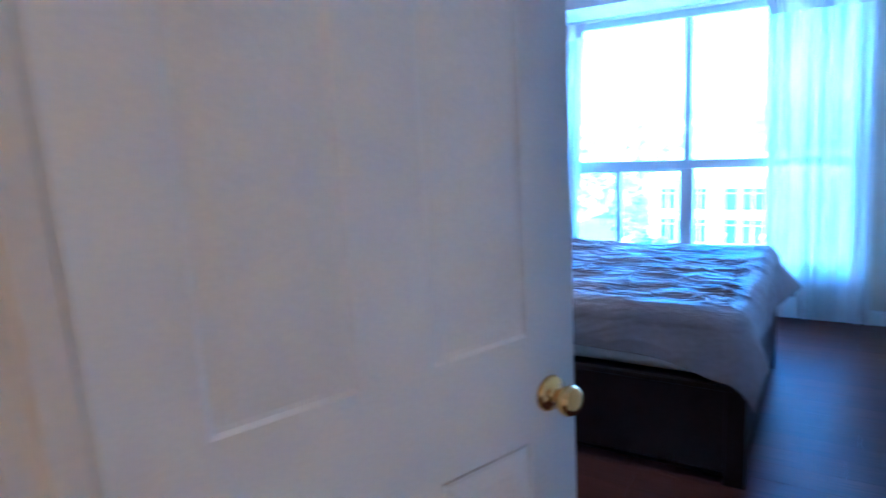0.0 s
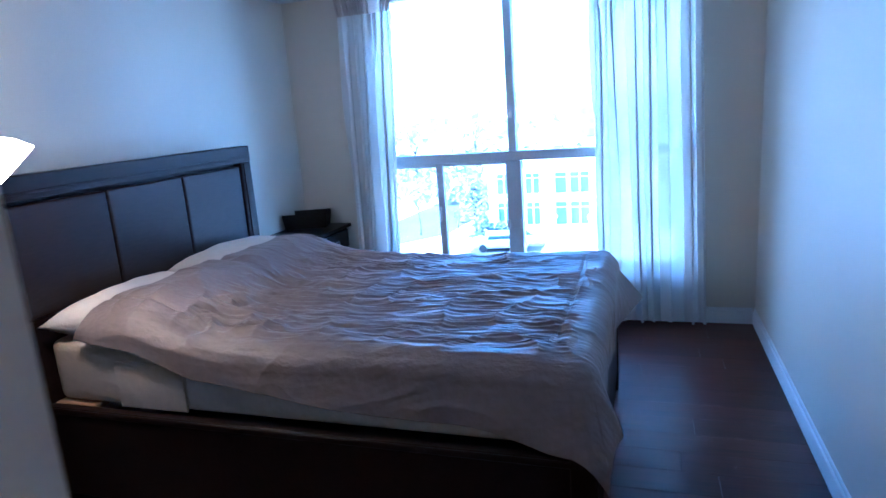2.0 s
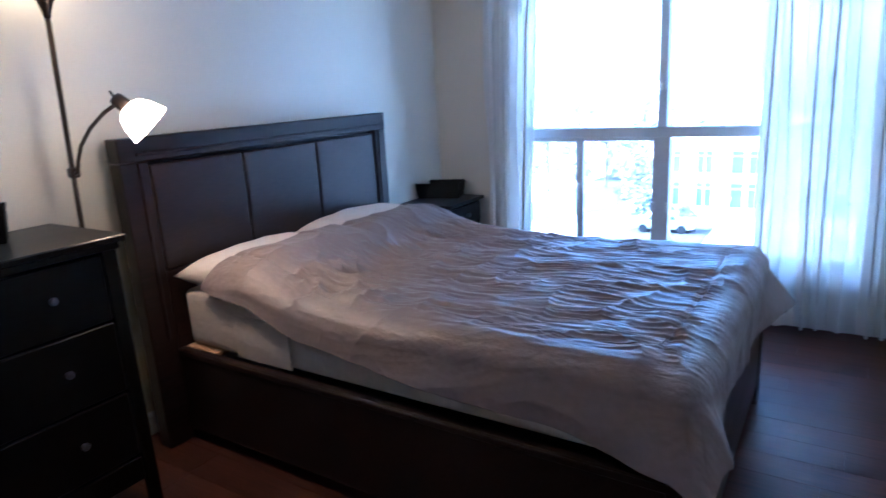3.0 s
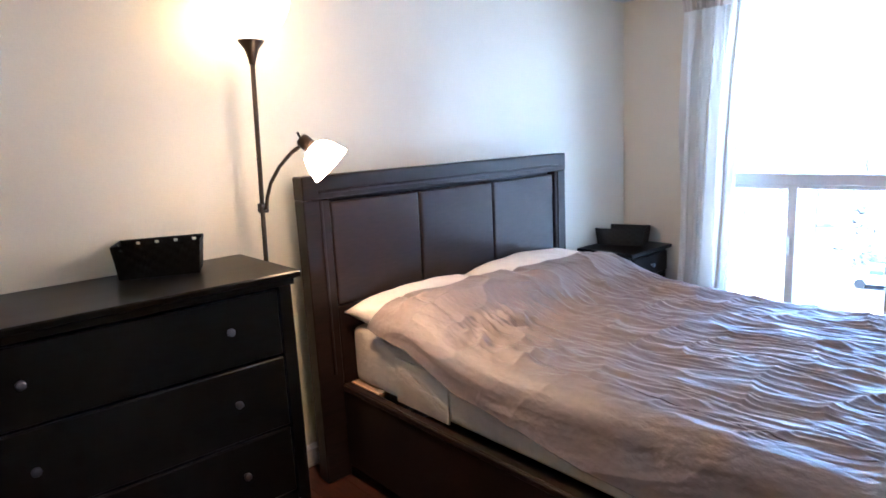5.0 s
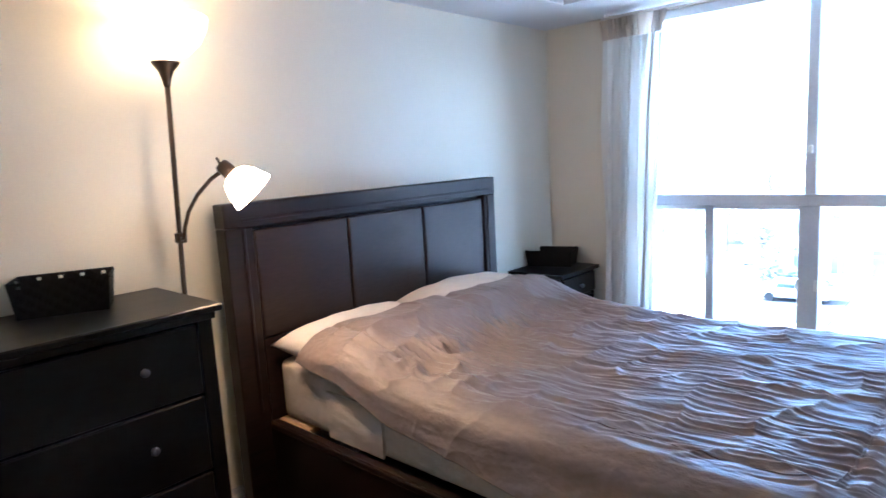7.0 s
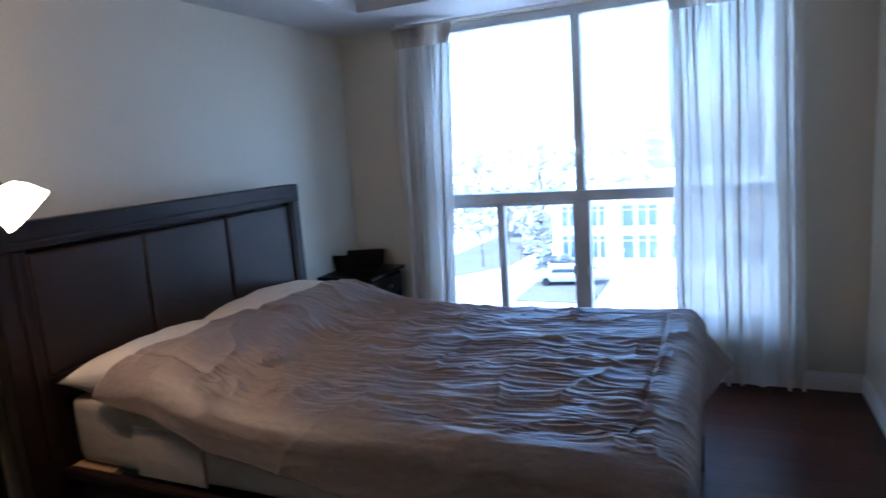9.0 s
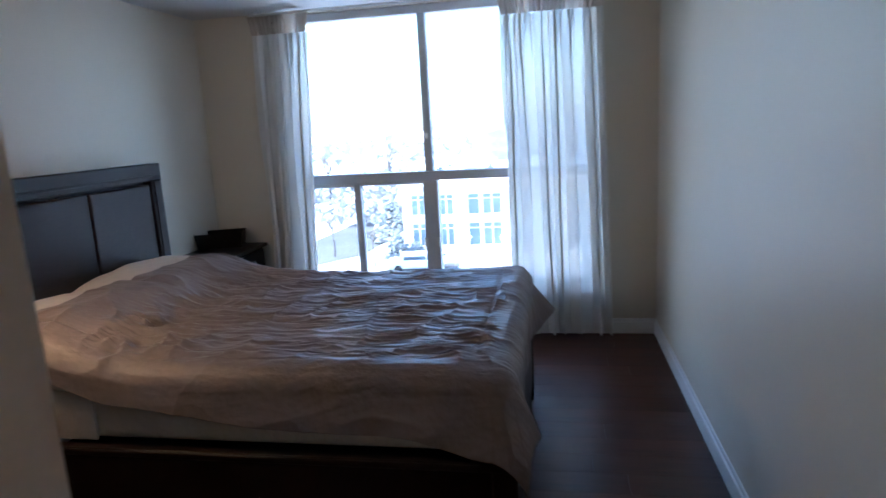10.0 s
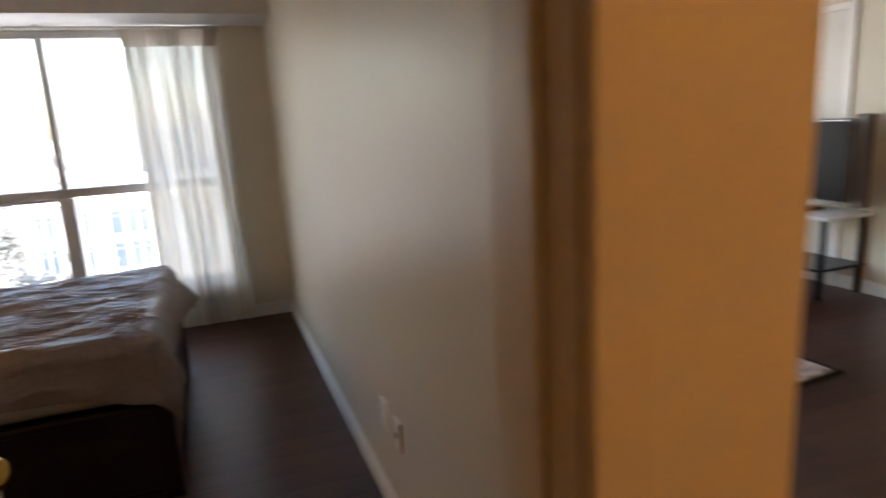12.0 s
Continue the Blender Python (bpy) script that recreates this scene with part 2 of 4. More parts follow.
def baseboard(name, x0, x1, y0, y1, label="white painted baseboard with rounded top"):
    """A moulded skirting: a tall board and a thinner rounded lip."""
    bm = block(x0, x1, y0, y1, 0, 0.075, 0.002)
    dx, dy = x1 - x0, y1 - y0
    if dx > dy:
        mid = (y0 + y1) / 2
        lip = (x0, x1, mid, y1) if y1 == YN else (x0, x1, y0, mid)
    else:
        mid = (x0 + x1) / 2
        lip = (x0, mid, y0, y1) if x0 == XW else (mid, x1, y0, y1)
    block(*lip, 0.0751, 0.098, 0.003, bm)
    return structure(name, bm, TRIM, label, "baseboard")


baseboard("baseboard_north", XW + 0.013, XE - 0.013, YN - 0.013, YN)
baseboard("baseboard_west", XW, XW + 0.013, YS, YN)
baseboard("baseboard_east", XE - 0.013, XE, YS + 0.02, YN)

# ---- window ----
window = tagged(empty("window_1", (WX0 + WX1) / 2, 0.07, WZ0), "wide grey-framed window with fixed and sliding panes", "window", kind="structure")


def wpart(name, x0, x1, z0, z1, y0=0.03, y1=0.11, mat=FRAMEM, bevel=0.004, parent=window):
    ox, oy, oz = (WX0 + WX1) / 2, 0.07, WZ0
    return part(name, block(x0 - ox, x1 - ox, y0 - oy, y1 - oy, z0 - oz, z1 - oz, bevel), mat, parent)


wpart("window_frame", WX0, WX0 + 0.05, WZ0, WZ1)
wpart("window_frame", WX1 - 0.05, WX1, WZ0, WZ1)
wpart("window_frame", WX0 + 0.05, WX1 - 0.05, WZ1 - 0.05, WZ1)
wpart("window_frame", WX0 + 0.05, WX1 - 0.05, WZ0, WZ0 + 0.05)
wpart("transom", WX0 + 0.05, WX1 - 0.05, 1.012, 1.072)
wpart("mullion", -1.425, -1.372, 1.072, WZ1 - 0.05)
wpart("mullion", -1.447, -1.350, WZ0 + 0.05, 1.012)
wpart("sash_stile", -1.916, -1.868, WZ0 + 0.05, 1.012, 0.045, 0.09)
wpart("sash_rail", WX0 + 0.05, -1.916, 0.985, 1.012, 0.05, 0.09)
wpart("sash_rail", -1.868, -1.447, 0.990, 1.012, 0.05, 0.09)
for x0, x1, z0, z1 in ((WX0 + 0.05, -1.425, 1.072, WZ1 - 0.05), (-1.372, WX1 - 0.05, 1.072, WZ1 - 0.05), (WX0 + 0.05, -1.916, WZ0 + 0.05, 0.985), (-1.868, -1.447, WZ0 + 0.05, 0.99), (-1.350, WX1 - 0.05, WZ0 + 0.05, 1.012)):
    wpart("pane", x0, x1, z0, z1, 0.068, 0.072, GLASS, 0).visible_shadow = False
wpart("latch", -1.408, -1.390, 1.275, 1.315, 0.014, 0.0295, PLASTIC)
wpart("sash_handle", -1.905, -1.893, 0.63, 0.73, 0.030, 0.0445, TRIM)
wpart("sash_latch", -1.452, -1.430, 0.58, 0.64, 0.014, 0.0295, TRIM)
wpart("sash_latch", -1.368, -1.346, 0.58, 0.64, 0.014, 0.0295, TRIM)
wpart("window_sill", WX0 - 0.02, WX1 + 0.02, WZ0 - 0.03, WZ0 - 0.001, -0.04, 0.03, TRIM)


# ---- door ----
HX, HY = -1.155, -4.345
door = tagged(empty("door_1", HX, HY, 0.012, 68.6), "white six-panel bedroom door standing open with brass knob", "door", kind="structure")
DW, DT, DH = 0.757, 0.036, 2.0
bm = bmesh.new()
cols = [(0.125, 0.330), (0.452, 0.645)]
rows_z = [(0.22, 0.84), (1.03, 1.58), (1.69, 1.88)]
for x0, x1 in ((0, cols[0][0]), (cols[0][1], cols[1][0]), (cols[1][1], DW)):
    block(x0, x1, 0, DT, 0, DH, bm=bm)
for c0, c1 in cols:
    z = 0
    for r0, r1 in rows_z:
        block(c0, c1, 0, DT, z, r0, bm=bm)
        z = r1
    block(c0, c1, 0, DT, z, DH, bm=bm)
part("leaf_frame", bm, DOORPAINT, door)


def raised_panel(w, h, t):
    """A door panel with a sunk, sloping edge and a raised field on both faces."""
    bm = bmesh.new()
    steps = [(0.0, 0.0), (0.007, 0.0034), (0.014, 0.0040), (0.042, 0.0013)]
    for side in (1, -1):
        rings = []
        for inset, depth in steps:
            y = side * (t / 2 - depth)
            rings.append([bm.verts.new(p) for p in ((inset, y, inset), (w - inset, y, inset), (w - inset, y, h - inset), (inset, y, h - inset))])
        for a, b in zip(rings, rings[1:]):
            for i in range(4):
                bm.faces.new((a[i], a[(i + 1) % 4], b[(i + 1) % 4], b[i]))
        bm.faces.new(rings[-1])
    return bm


for c0, c1 in cols:
    for r0, r1 in rows_z:
        p = part("panel", raised_panel(c1 - c0, r1 - r0, DT), DOORPAINT, door)
        p.location = (c0, DT / 2, r0)
knob_profile = [(0.0, 0.062), (0.012, 0.0615), (0.022, 0.057), (0.027, 0.048), (0.026, 0.040), (0.020, 0.031), (0.012, 0.026), (0.011, 0.014), (0.016, 0.010), (0.030, 0.006), (0.033, 0.0), (0.0, 0.0)]
for rot, y in ((90, 0), (-90, DT)):
    k = part("knob", lathe(knob_profile, 32), BRASS, door, "polished brass round knob", True)
    k.matrix_local = pose(DW - 0.062, y, 0.915, rot)
for z in (0.2, 1.0, 1.8):
    part("hinge", tube([(-0.006, DT + 0.004, z), (-0.006, DT + 0.004, z + 0.09)], 0.006), BRASS, door)

frame_door = tagged(empty("door_frame", (DX0 + DX1) / 2, (YS + YH) / 2, 0), "white painted door jamb, stop and casing", "door frame", kind="structure")
ox, oy = (DX0 + DX1) / 2, (YS + YH) / 2


def jpart(name, x0, x1, y0, y1, z0, z1, bevel=0.003):
    part(name, block(x0 - ox, x1 - ox, y0 - oy, y1 - oy, z0, z1, bevel), CASING, frame_door)


for s, x in ((-1, DX0), (1, DX1)):
    jpart("jamb", min(x, x + s * 0.019), max(x, x + s * 0.019), YH - 0.004, YS + 0.004, 0, DZ)
    jpart("door_stop", min(x, x - s * 0.011), max(x, x - s * 0.011), YH + 0.03, YS - 0.045, 0, DZ - 0.011)
    for y0, y1 in ((YS + 0.0045, YS + 0.018), (YH - 0.018, YH - 0.0045)):
        a, b = x + s * 0.006, x + s * 0.062
        jpart("casing", min(a, b), max(a, b), y0, y1, 0, DZ + 0.06)
jpart("head_jamb", DX0, DX1, YH - 0.004, YS + 0.004, DZ + 0.0005, DZ + 0.019)
for y0, y1 in ((YS + 0.0045, YS + 0.018), (YH - 0.018, YH - 0.0045)):
    jpart("casing", DX0 - 0.006, DX1 + 0.006, y0, y1, DZ + 0.004, DZ + 0.06)

vent = tagged(empty("ceiling_vent", -1.18, -0.5205, 2.235), "painted metal air vent on the bulkhead face", "vent")
part("frame", block(-0.20, 0.20, -0.006, 0.0, -0.06, -0.052, 0.001), TRIM, vent)
part("frame", block(-0.20, 0.20, -0.006, 0.0, 0.052, 0.06, 0.001), TRIM, vent)
part("backing", block(-0.20, 0.20, -0.003, -0.001, -0.0515, 0.0515), LAMPMETAL, vent)
for k in range(7):
    part("slat", block(-0.198, 0.198, -0.008, -0.0035, -0.046 + k * 0.014, -0.041 + k * 0.014), TRIM, vent)

# ---- bed ----
BY0, BY1 = -2.40, -0.845
BX0, BX1 = -2.77, -0.735
bed = tagged(empty("bed_frame", BX0, -1.62, 0), "dark espresso wooden bed frame with tall panelled headboard", "bed")


def bpart(name, x0, x1, y0, y1, z0, z1, mat=BEDWOOD, bevel=0.004, label="", segs=1):
    return part(name, block(x0 - BX0, x1 - BX0, y0 + 1.62, y1 + 1.62, z0, z1, bevel, None, segs), mat, bed, label)


bpart("headboard_stile", -2.77, -2.70, BY0, -2.287, 0.0, 1.15)
bpart("headboard_stile", -2.77, -2.70, -0.933, BY1, 0.0, 1.15)
bpart("headboard_top_rail", -2.772, -2.697, BY0, BY1, 1.1505, 1.240)
bpart("headboard_moulding", -2.6965, -2.690, -2.335, -0.905, 1.172, 1.184, bevel=0.002)
bpart("headboard_moulding", -2.6995, -2.692, -2.335, -2.323, 0.45, 1.1495, bevel=0.002)
bpart("headboard_moulding", -2.6995, -2.692, -0.917, -0.905, 0.45, 1.1495, bevel=0.002)
bpart("headboard_bottom_rail", -2.765, -2.705, -2.287, -0.933, 0.30, 0.72)
bpart("headboard_backing", -2.765, -2.745, -2.287, -0.933, 0.7205, 1.15, mat=BLACKWOOD)
for a, b in ((-2.281, -1.846), (-1.838, -1.395), (-1.387, -0.943)):
    bpart("headboard_panel", -2.7445, -2.704, a, b, 0.7215, 1.135, BEDLEATHER, 0.012, "dark padded headboard panel", 3)
bpart("side_rail", -2.6965, BX1 - 0.03, -2.30, -2.265, 0.05, 0.403)
bpart("side_rail", -2.6965, BX1 - 0.03, -0.985, -0.95, 0.05, 0.42)
bpart("rail_ledge", -2.69, BX1 - 0.035, -2.306, -2.3005, 0.378, 0.402)
bpart("plinth", -2.69, -0.80, -2.24, -1.0, 0.0, 0.08)
bpart("foot_rail", BX1 - 0.029, BX1, -2.30, -0.95, 0.10, 0.42)
bpart("leg", BX1 - 0.07, BX1 + 0.004, -2.305, -2.235, 0.0, 0.43)
bpart("leg", BX1 - 0.07, BX1 + 0.004, -1.015, -0.945, 0.0, 0.43)
bpart("slat_board", -2.69, BX1 - 0.04, -2.18, -1.06, 0.385, 0.405, PINE, 0.002, "raw pine slat board")

bpart("head_slat", -2.69, -2.50, -2.2645, -2.185, 0.386, 0.404, PINE, 0.002, "raw pine end slat")

mattress = tagged(empty("mattress", -1.72, -1.62, 0.406), "white sheeted mattress lying on the bed frame", "mattress")
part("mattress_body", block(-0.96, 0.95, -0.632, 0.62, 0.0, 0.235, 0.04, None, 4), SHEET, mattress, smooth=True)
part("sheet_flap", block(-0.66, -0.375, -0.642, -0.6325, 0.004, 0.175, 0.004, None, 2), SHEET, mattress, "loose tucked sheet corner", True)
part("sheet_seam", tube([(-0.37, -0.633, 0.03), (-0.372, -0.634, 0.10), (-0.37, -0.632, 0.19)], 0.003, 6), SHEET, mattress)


def pillow(x, y, z, w, d, h, rz, ry, seed):
    """A stuffed pillow: puffed middle, thin pinched corners, creases."""
    bm = bmesh.new()
    n = 30
    rows = {}
    for side in (1, -1):
        for i in range(n + 1):
            for j in range(n + 1):
                u, v = 2 * i / n - 1, 2 * j / n - 1
                edge = (1 - u ** 4) * (1 - v ** 4)
                zz = side * h / 2 * max(0.0, edge) ** 0.55
                pin = 1 - 0.05 * (1 - abs(u) ** 3) * (abs(v) ** 6) - 0.05 * (1 - abs(v) ** 3) * (abs(u) ** 6)
                p = Vector((u * d / 2 * pin, v * w / 2 * pin, zz))
                p.z += 0.010 * noise.noise(Vector((u * 2.2 + seed, v * 3.1, side))) * max(0, edge) ** 0.4
                key = (i, j, 0 if edge < 1e-6 else side)
                if key not in rows:
                    rows[key] = bm.verts.new(p)
    get = lambda i, j, s: rows.get((i, j, s)) or rows[(i, j, 0)]
    for s in (1, -1):
        for i in range(n):
            for j in range(n):
                f = (get(i, j, s), get(i + 1, j, s), get(i + 1, j + 1, s), get(i, j + 1, s))
                if len(set(f)) == 4:
                    bm.faces.new(f)
    ob = link("pillow", bm, PILLOW, None, True)
    ob.matrix_world = pose(x, y, z, 0, ry, rz)
    return tagged(ob, "white cotton pillow tucked under the duvet", "pillow", "pillows on the bed")


pillow(-2.495, -1.955, 0.702, 0.63, 0.40, 0.140, 4, 0, 1.0)
pillow(-2.495, -1.305, 0.715, 0.63, 0.40, 0.150, -3, 0, 7.0)


def smooth_step(a, b, x):
    t = max(0.0, min(1.0, (x - a) / (b - a)))
    return t * t * (3 - 2 * t)


def duvet():
    """A quilt cover lying over mattress and pillows, hanging over three sides, with creases."""
    bm = bmesh.new()
    nu, nv = 420, 620
    u0, u1 = -2.405, -0.51
    xf, w, r = -0.80, 0.585, 0.075
    cy = -1.62
    grid, vs, us, weights = [], [], [], []
    for i in range(nu + 1):
        row = []
        vs.append([])
        us.append(u0 + (u1 - u0) * i / nu)
        for j in range(nv + 1):
            fu, fv = i / nu, j / nv
            ua = u0 + (u1 - u0) * fu
            near = 0.122 + 0.100 * (ua + 2.4) + 0.03 * smooth_step(-1.0, -0.8, ua) + 0.006 * math.sin(ua * 8)
            v = -(w + near) + (2 * w + near + 0.29) * fv
            vs[-1].append(v)
            start = u0 - 0.09 * smooth_step(-0.36, -0.60, v) - 0.05 * smooth_step(-0.6, -0.8, v) + 0.05 * smooth_step(0.1, 0.6, v) + 0.018 * smooth_step(-0.56, -0.35, v) + 0.012 * math.sin(v * 9)
            end = u1 + 0.015 * math.sin(v * 5 + 1)
            u = start + (end - start) * fu
            du, dv = max(0.0, u - xf), max(0.0, abs(v) - w)
            d = (du ** 2.6 + dv ** 2.6) ** (1 / 2.6)
            x, y = min(u, xf), math.copysign(min(abs(v), w), v)
            top = 0.672
            top += 0.125 * smooth_step(-1.98, -2.30, u) * (0.6 + 0.4 * smooth_step(0.66, 0.45, abs(v)))
            top -= 0.018 * smooth_step(0.055, 0.0, abs(v + 0.01)) * smooth_step(-2.15, -2.35, u)
            top += 0.018 * noise.noise(Vector((u * 1.7, v * 1.9, 3.0)))
            fall = 0.0
            if d > 0:
                h = math.hypot(du, dv)
                ox_, oy_ = du / h, math.copysign(dv / h, v)
                arc = r * math.pi / 2
                if d < arc:
                    a = d / r
                    out, fall = r * math.sin(a), r * (1 - math.cos(a))
                else:
                    foot = du / h
                    flare = 0.12 * (1 - foot) + foot * (-0.04 + 0.34 * smooth_step(-0.40, -0.62, v) + 0.72 * smooth_step(0.30, 0.62, v))
                    out, fall = r + flare * (d - arc), r + (1 - 0.35 * flare) * (d - arc)
                ripple = 0.006 * smooth_step(0.04, 0.3, d) * math.sin((u * 7 if dv > du else v * 8) + 2 * noise.noise(Vector((u * 2, v * 2, 9))))
                x += ox_ * (out + ripple)
                y += oy_ * (out + ripple)
            z = top - fall
            # crisp creases running mostly along the bed, broken into patches, with crossing puckers
            q = Vector((u, v, 0))
            warp = 0.22 * noise.noise(q * 2.1) + 0.07 * noise.noise(q * 6.1 + Vector((4, 0, 0)))
            turn = 0.12 + 0.22 * noise.noise(Vector((u * 1.3, v * 1.5, 7.7)))
            along, across = u + turn * v + 0.5 * warp, v - turn * (u + 1.5) + 0.28 * warp
            def crest(a, b, seed):
                return 1 - 2.0 * min(1.0, abs(noise.noise(Vector((along * a + warp, across * b, seed)))) * 1.25)
            on1 = 0.45 + 0.85 * smooth_step(-0.35, 0.25, noise.noise(Vector((u * 3.6, v * 5.0, 5.5))))
            on2 = 0.40 + 0.90 * smooth_step(-0.30, 0.25, noise.noise(Vector((u * 5.2, v * 6.5, 15.5))))
            c5 = noise.noise(Vector((along * 11, across * 52, 21.0)))
            c4 = 1 - abs(noise.noise(Vector((u * 5 + 2 * v, v * 4 - u * 3, 8.8))))
            inner = smooth_step(0.015, -0.05, max(abs(v) - w, u - xf)) * smooth_step(-2.20, -2.04, u + 0.05 * noise.noise(Vector((v * 4, 0, 2))))
            pucker = smooth_step(0.40, -0.05, (u + 2.0) * 0.6 + (v + 0.5)) * crest(11.0, 13.0, 31.0)
            k = (0.06 + 0.94 * inner) * (1.15 + 0.95 * smooth_step(-1.45, -1.95, u)) * (0.0024 * on1 * crest(2.2, 11.0, 1.7) + 0.0054 * on2 * crest(3.6, 25.0, 6.2) + 0.0046 * on1 * crest(4.8, 42.0, 11.2) + 0.0010 * c5 + 0.0085 * pucker) + 0.010 * (c4 ** 7 - 0.12) * (1 if d == 0 else 0.4)
            fold = 1 - abs(noise.noise(Vector((u * 2.4 + 1.4 * v, v * 5 - 1.8 * u, 12.5)))) * 1.6
            fold2 = noise.noise(Vector((u * 8 - 5 * v, v * 9 + 3 * u, 14.0)))
            k += smooth_step(-0.10, 0.05, max(abs(v) - w, u - xf)) * (0.011 * max(0.0, fold) ** 3 + 0.008 * fold2 + 0.0016 * c5)
            k -= 0.006 * math.exp(-((max(abs(v) - w, u - xf) + 0.055) / 0.010) ** 2)
            if d > 0.05:
                k *= 0.65
                x += (du / h) * k
                y += math.copysign(dv / h, v) * k
            else:
                z += k
            row.append(bm.verts.new((x, cy + y, z)))
            weights.append(inner)
        grid.append(row)
    for i in range(nu):
        for j in range(nv):
            bm.faces.new((grid[i][j], grid[i + 1][j], grid[i + 1][j + 1], grid[i][j + 1]))
    # the stitched line that runs round the filled middle
    seam = []
    jn = lambda i, side: min(range(nv + 1), key=lambda j: abs(vs[i][j] - side * (w - 0.055)))
    foot = min(range(nu + 1), key=lambda i: abs(us[i] - (xf - 0.055)))
    head = min(range(nu + 1), key=lambda i: abs(us[i] + 2.30))
    for i in range(head, foot, 2):
        seam.append(grid[i][jn(i, -1)].co.copy())
    for j in range(jn(foot, -1), jn(foot, 1), 2):
        seam.append(grid[foot][j].co.copy())
    for i in range(foot, head, -2):
        seam.append(grid[i][jn(i, 1)].co.copy())
    ob = link("duvet", bm, DUVET, None, True)
    part("stitched_seam", tube([p + Vector((0, 0, 0.0005)) for p in seam], 0.0022, 5), DUVET, ob, "stitched seam line", True)
    ob.data.attributes.new("crease", "FLOAT", "POINT").data.foreach_set("value", weights)
    sol = ob.modifiers.new("thickness", "SOLIDIFY")
    sol.thickness, sol.offset = 0.014, -1.0
    return tagged(ob, "crumpled grey mauve cotton duvet spread over the bed", "duvet")


duvet()

# ---- chest of drawers ----
CX0, CX1, CY0, CY1, CH = -2.875, -2.405, -3.62, -2.588, 0.965
chest = tagged(empty("chest_of_drawers", CX0, (CY0 + CY1) / 2, 0), "black-brown wooden three-drawer chest with small round knobs", "chest of drawers")


def cpart(name, x0, x1, y0, y1, z0, z1, mat=BLACKWOOD, bevel=0.003, parent=chest):
    return part(name, block(x0 - CX0, x1 - CX0, y0 - (CY0 + CY1) / 2, y1 - (CY0 + CY1) / 2, z0, z1, bevel), mat, parent)


cpart("top", CX0, CX1, CY0, CY1, CH - 0.022, CH, bevel=0.004)
cpart("side_panel", CX0 + 0.01, CX1 - 0.04, CY0 + 0.03, CY0 + 0.05, 0.12, CH - 0.0225)
cpart("side_panel", CX0 + 0.01, CX1 - 0.04, CY1 - 0.05, CY1 - 0.03, 0.12, CH - 0.0225)
cpart("back_panel", CX0 + 0.003, CX0 + 0.009, CY0 + 0.03, CY1 - 0.03, 0.12, CH - 0.0225)
for y in (CY0 + 0.03, CY1 - 0.075):
    cpart("leg", CX1 - 0.0395, CX1 - 0.02, y, y + 0.045, 0.0, CH - 0.0225)
    cpart("leg", CX0 + 0.01, CX0 + 0.05, y + 0.021, y + 0.044, 0.0, 0.1195)
cpart("cornice", CX1 - 0.04, CX1 - 0.014, CY0 + 0.02, CY1 - 0.02, CH - 0.045, CH - 0.0226)
cpart("bottom_rail", CX1 - 0.0395, CX1 - 0.022, CY0 + 0.0755, CY1 - 0.0755, 0.12, 0.205)
for z0, z1 in ((0.215, 0.445), (0.453, 0.690), (0.698, 0.912)):
    front = cpart("drawer_front", CX1 - 0.040, CX1 - 0.021, CY0 + 0.079, CY1 - 0.079, z0, z1, bevel=0.004)
    for y in (-0.268, 0.268):
        k = part("knob", lathe([(0.0, 0.024), (0.008, 0.0235), (0.0125, 0.020), (0.0125, 0.015), (0.007, 0.010), (0.006, 0.0), (0.0, 0.0)], 20), KNOBM, front, "small brushed steel knob", True)
        k.matrix_local = pose(CX1 - 0.0212 - CX0, y, (z0 + z1) / 2 + 0.01, 0, 90)


def basket(name, x, y, z, w, d, h, rz, label, cuts=True):
    """An open box of woven straps with flared sides and a rim."""
    ob = tagged(empty(name, x, y, z, rz), label, "basket")
    fl = 0.012
    t = 0.004
    for k, (length, off, turn) in enumerate(((w, d / 2, 0), (d, w / 2, 90), (w, d / 2, 180), (d, w / 2, 270))):
        bm = bmesh.new()
        n = max(4, round(length / 0.022))
        rows = 6
        sheet = []
        for i in range(2 * n + 1):
            col = []
            for j in range(2 * rows + 1):
                z, a = h * j / (2 * rows), -length / 2 + length * i / (2 * n)
                lean = fl * z / h
                bulge = 0.0022 * math.sin(i * math.pi / 2) * math.sin(j * math.pi / 2)
                col.append(bm.verts.new((a * (1 + 2 * lean / length), -(off + lean + bulge), z)))
            sheet.append(col)
        for i in range(2 * n):
            for j in range(2 * rows):
                if not (cuts and j == 2 * rows - 2 and i % 5 == 2):
                    bm.faces.new((sheet[i][j], sheet[i + 1][j], sheet[i + 1][j + 1], sheet[i][j + 1]))
        bmesh.ops.solidify(bm, geom=bm.faces[:], thickness=t)
        for v in bm.verts:
            v.co = pose(0, 0, 0, 0, 0, turn) @ v.co
        part("woven_side", bm, BASKETM, ob)
    part("base", block(-w / 2, w / 2, -d / 2, d / 2, 0.0, 0.004), BASKETM, ob)
    return ob


basket("storage_basket", -2.762, -2.905, CH + 0.001, 0.24, 0.13, 0.11, 65, "black woven strap basket on the chest of drawers")

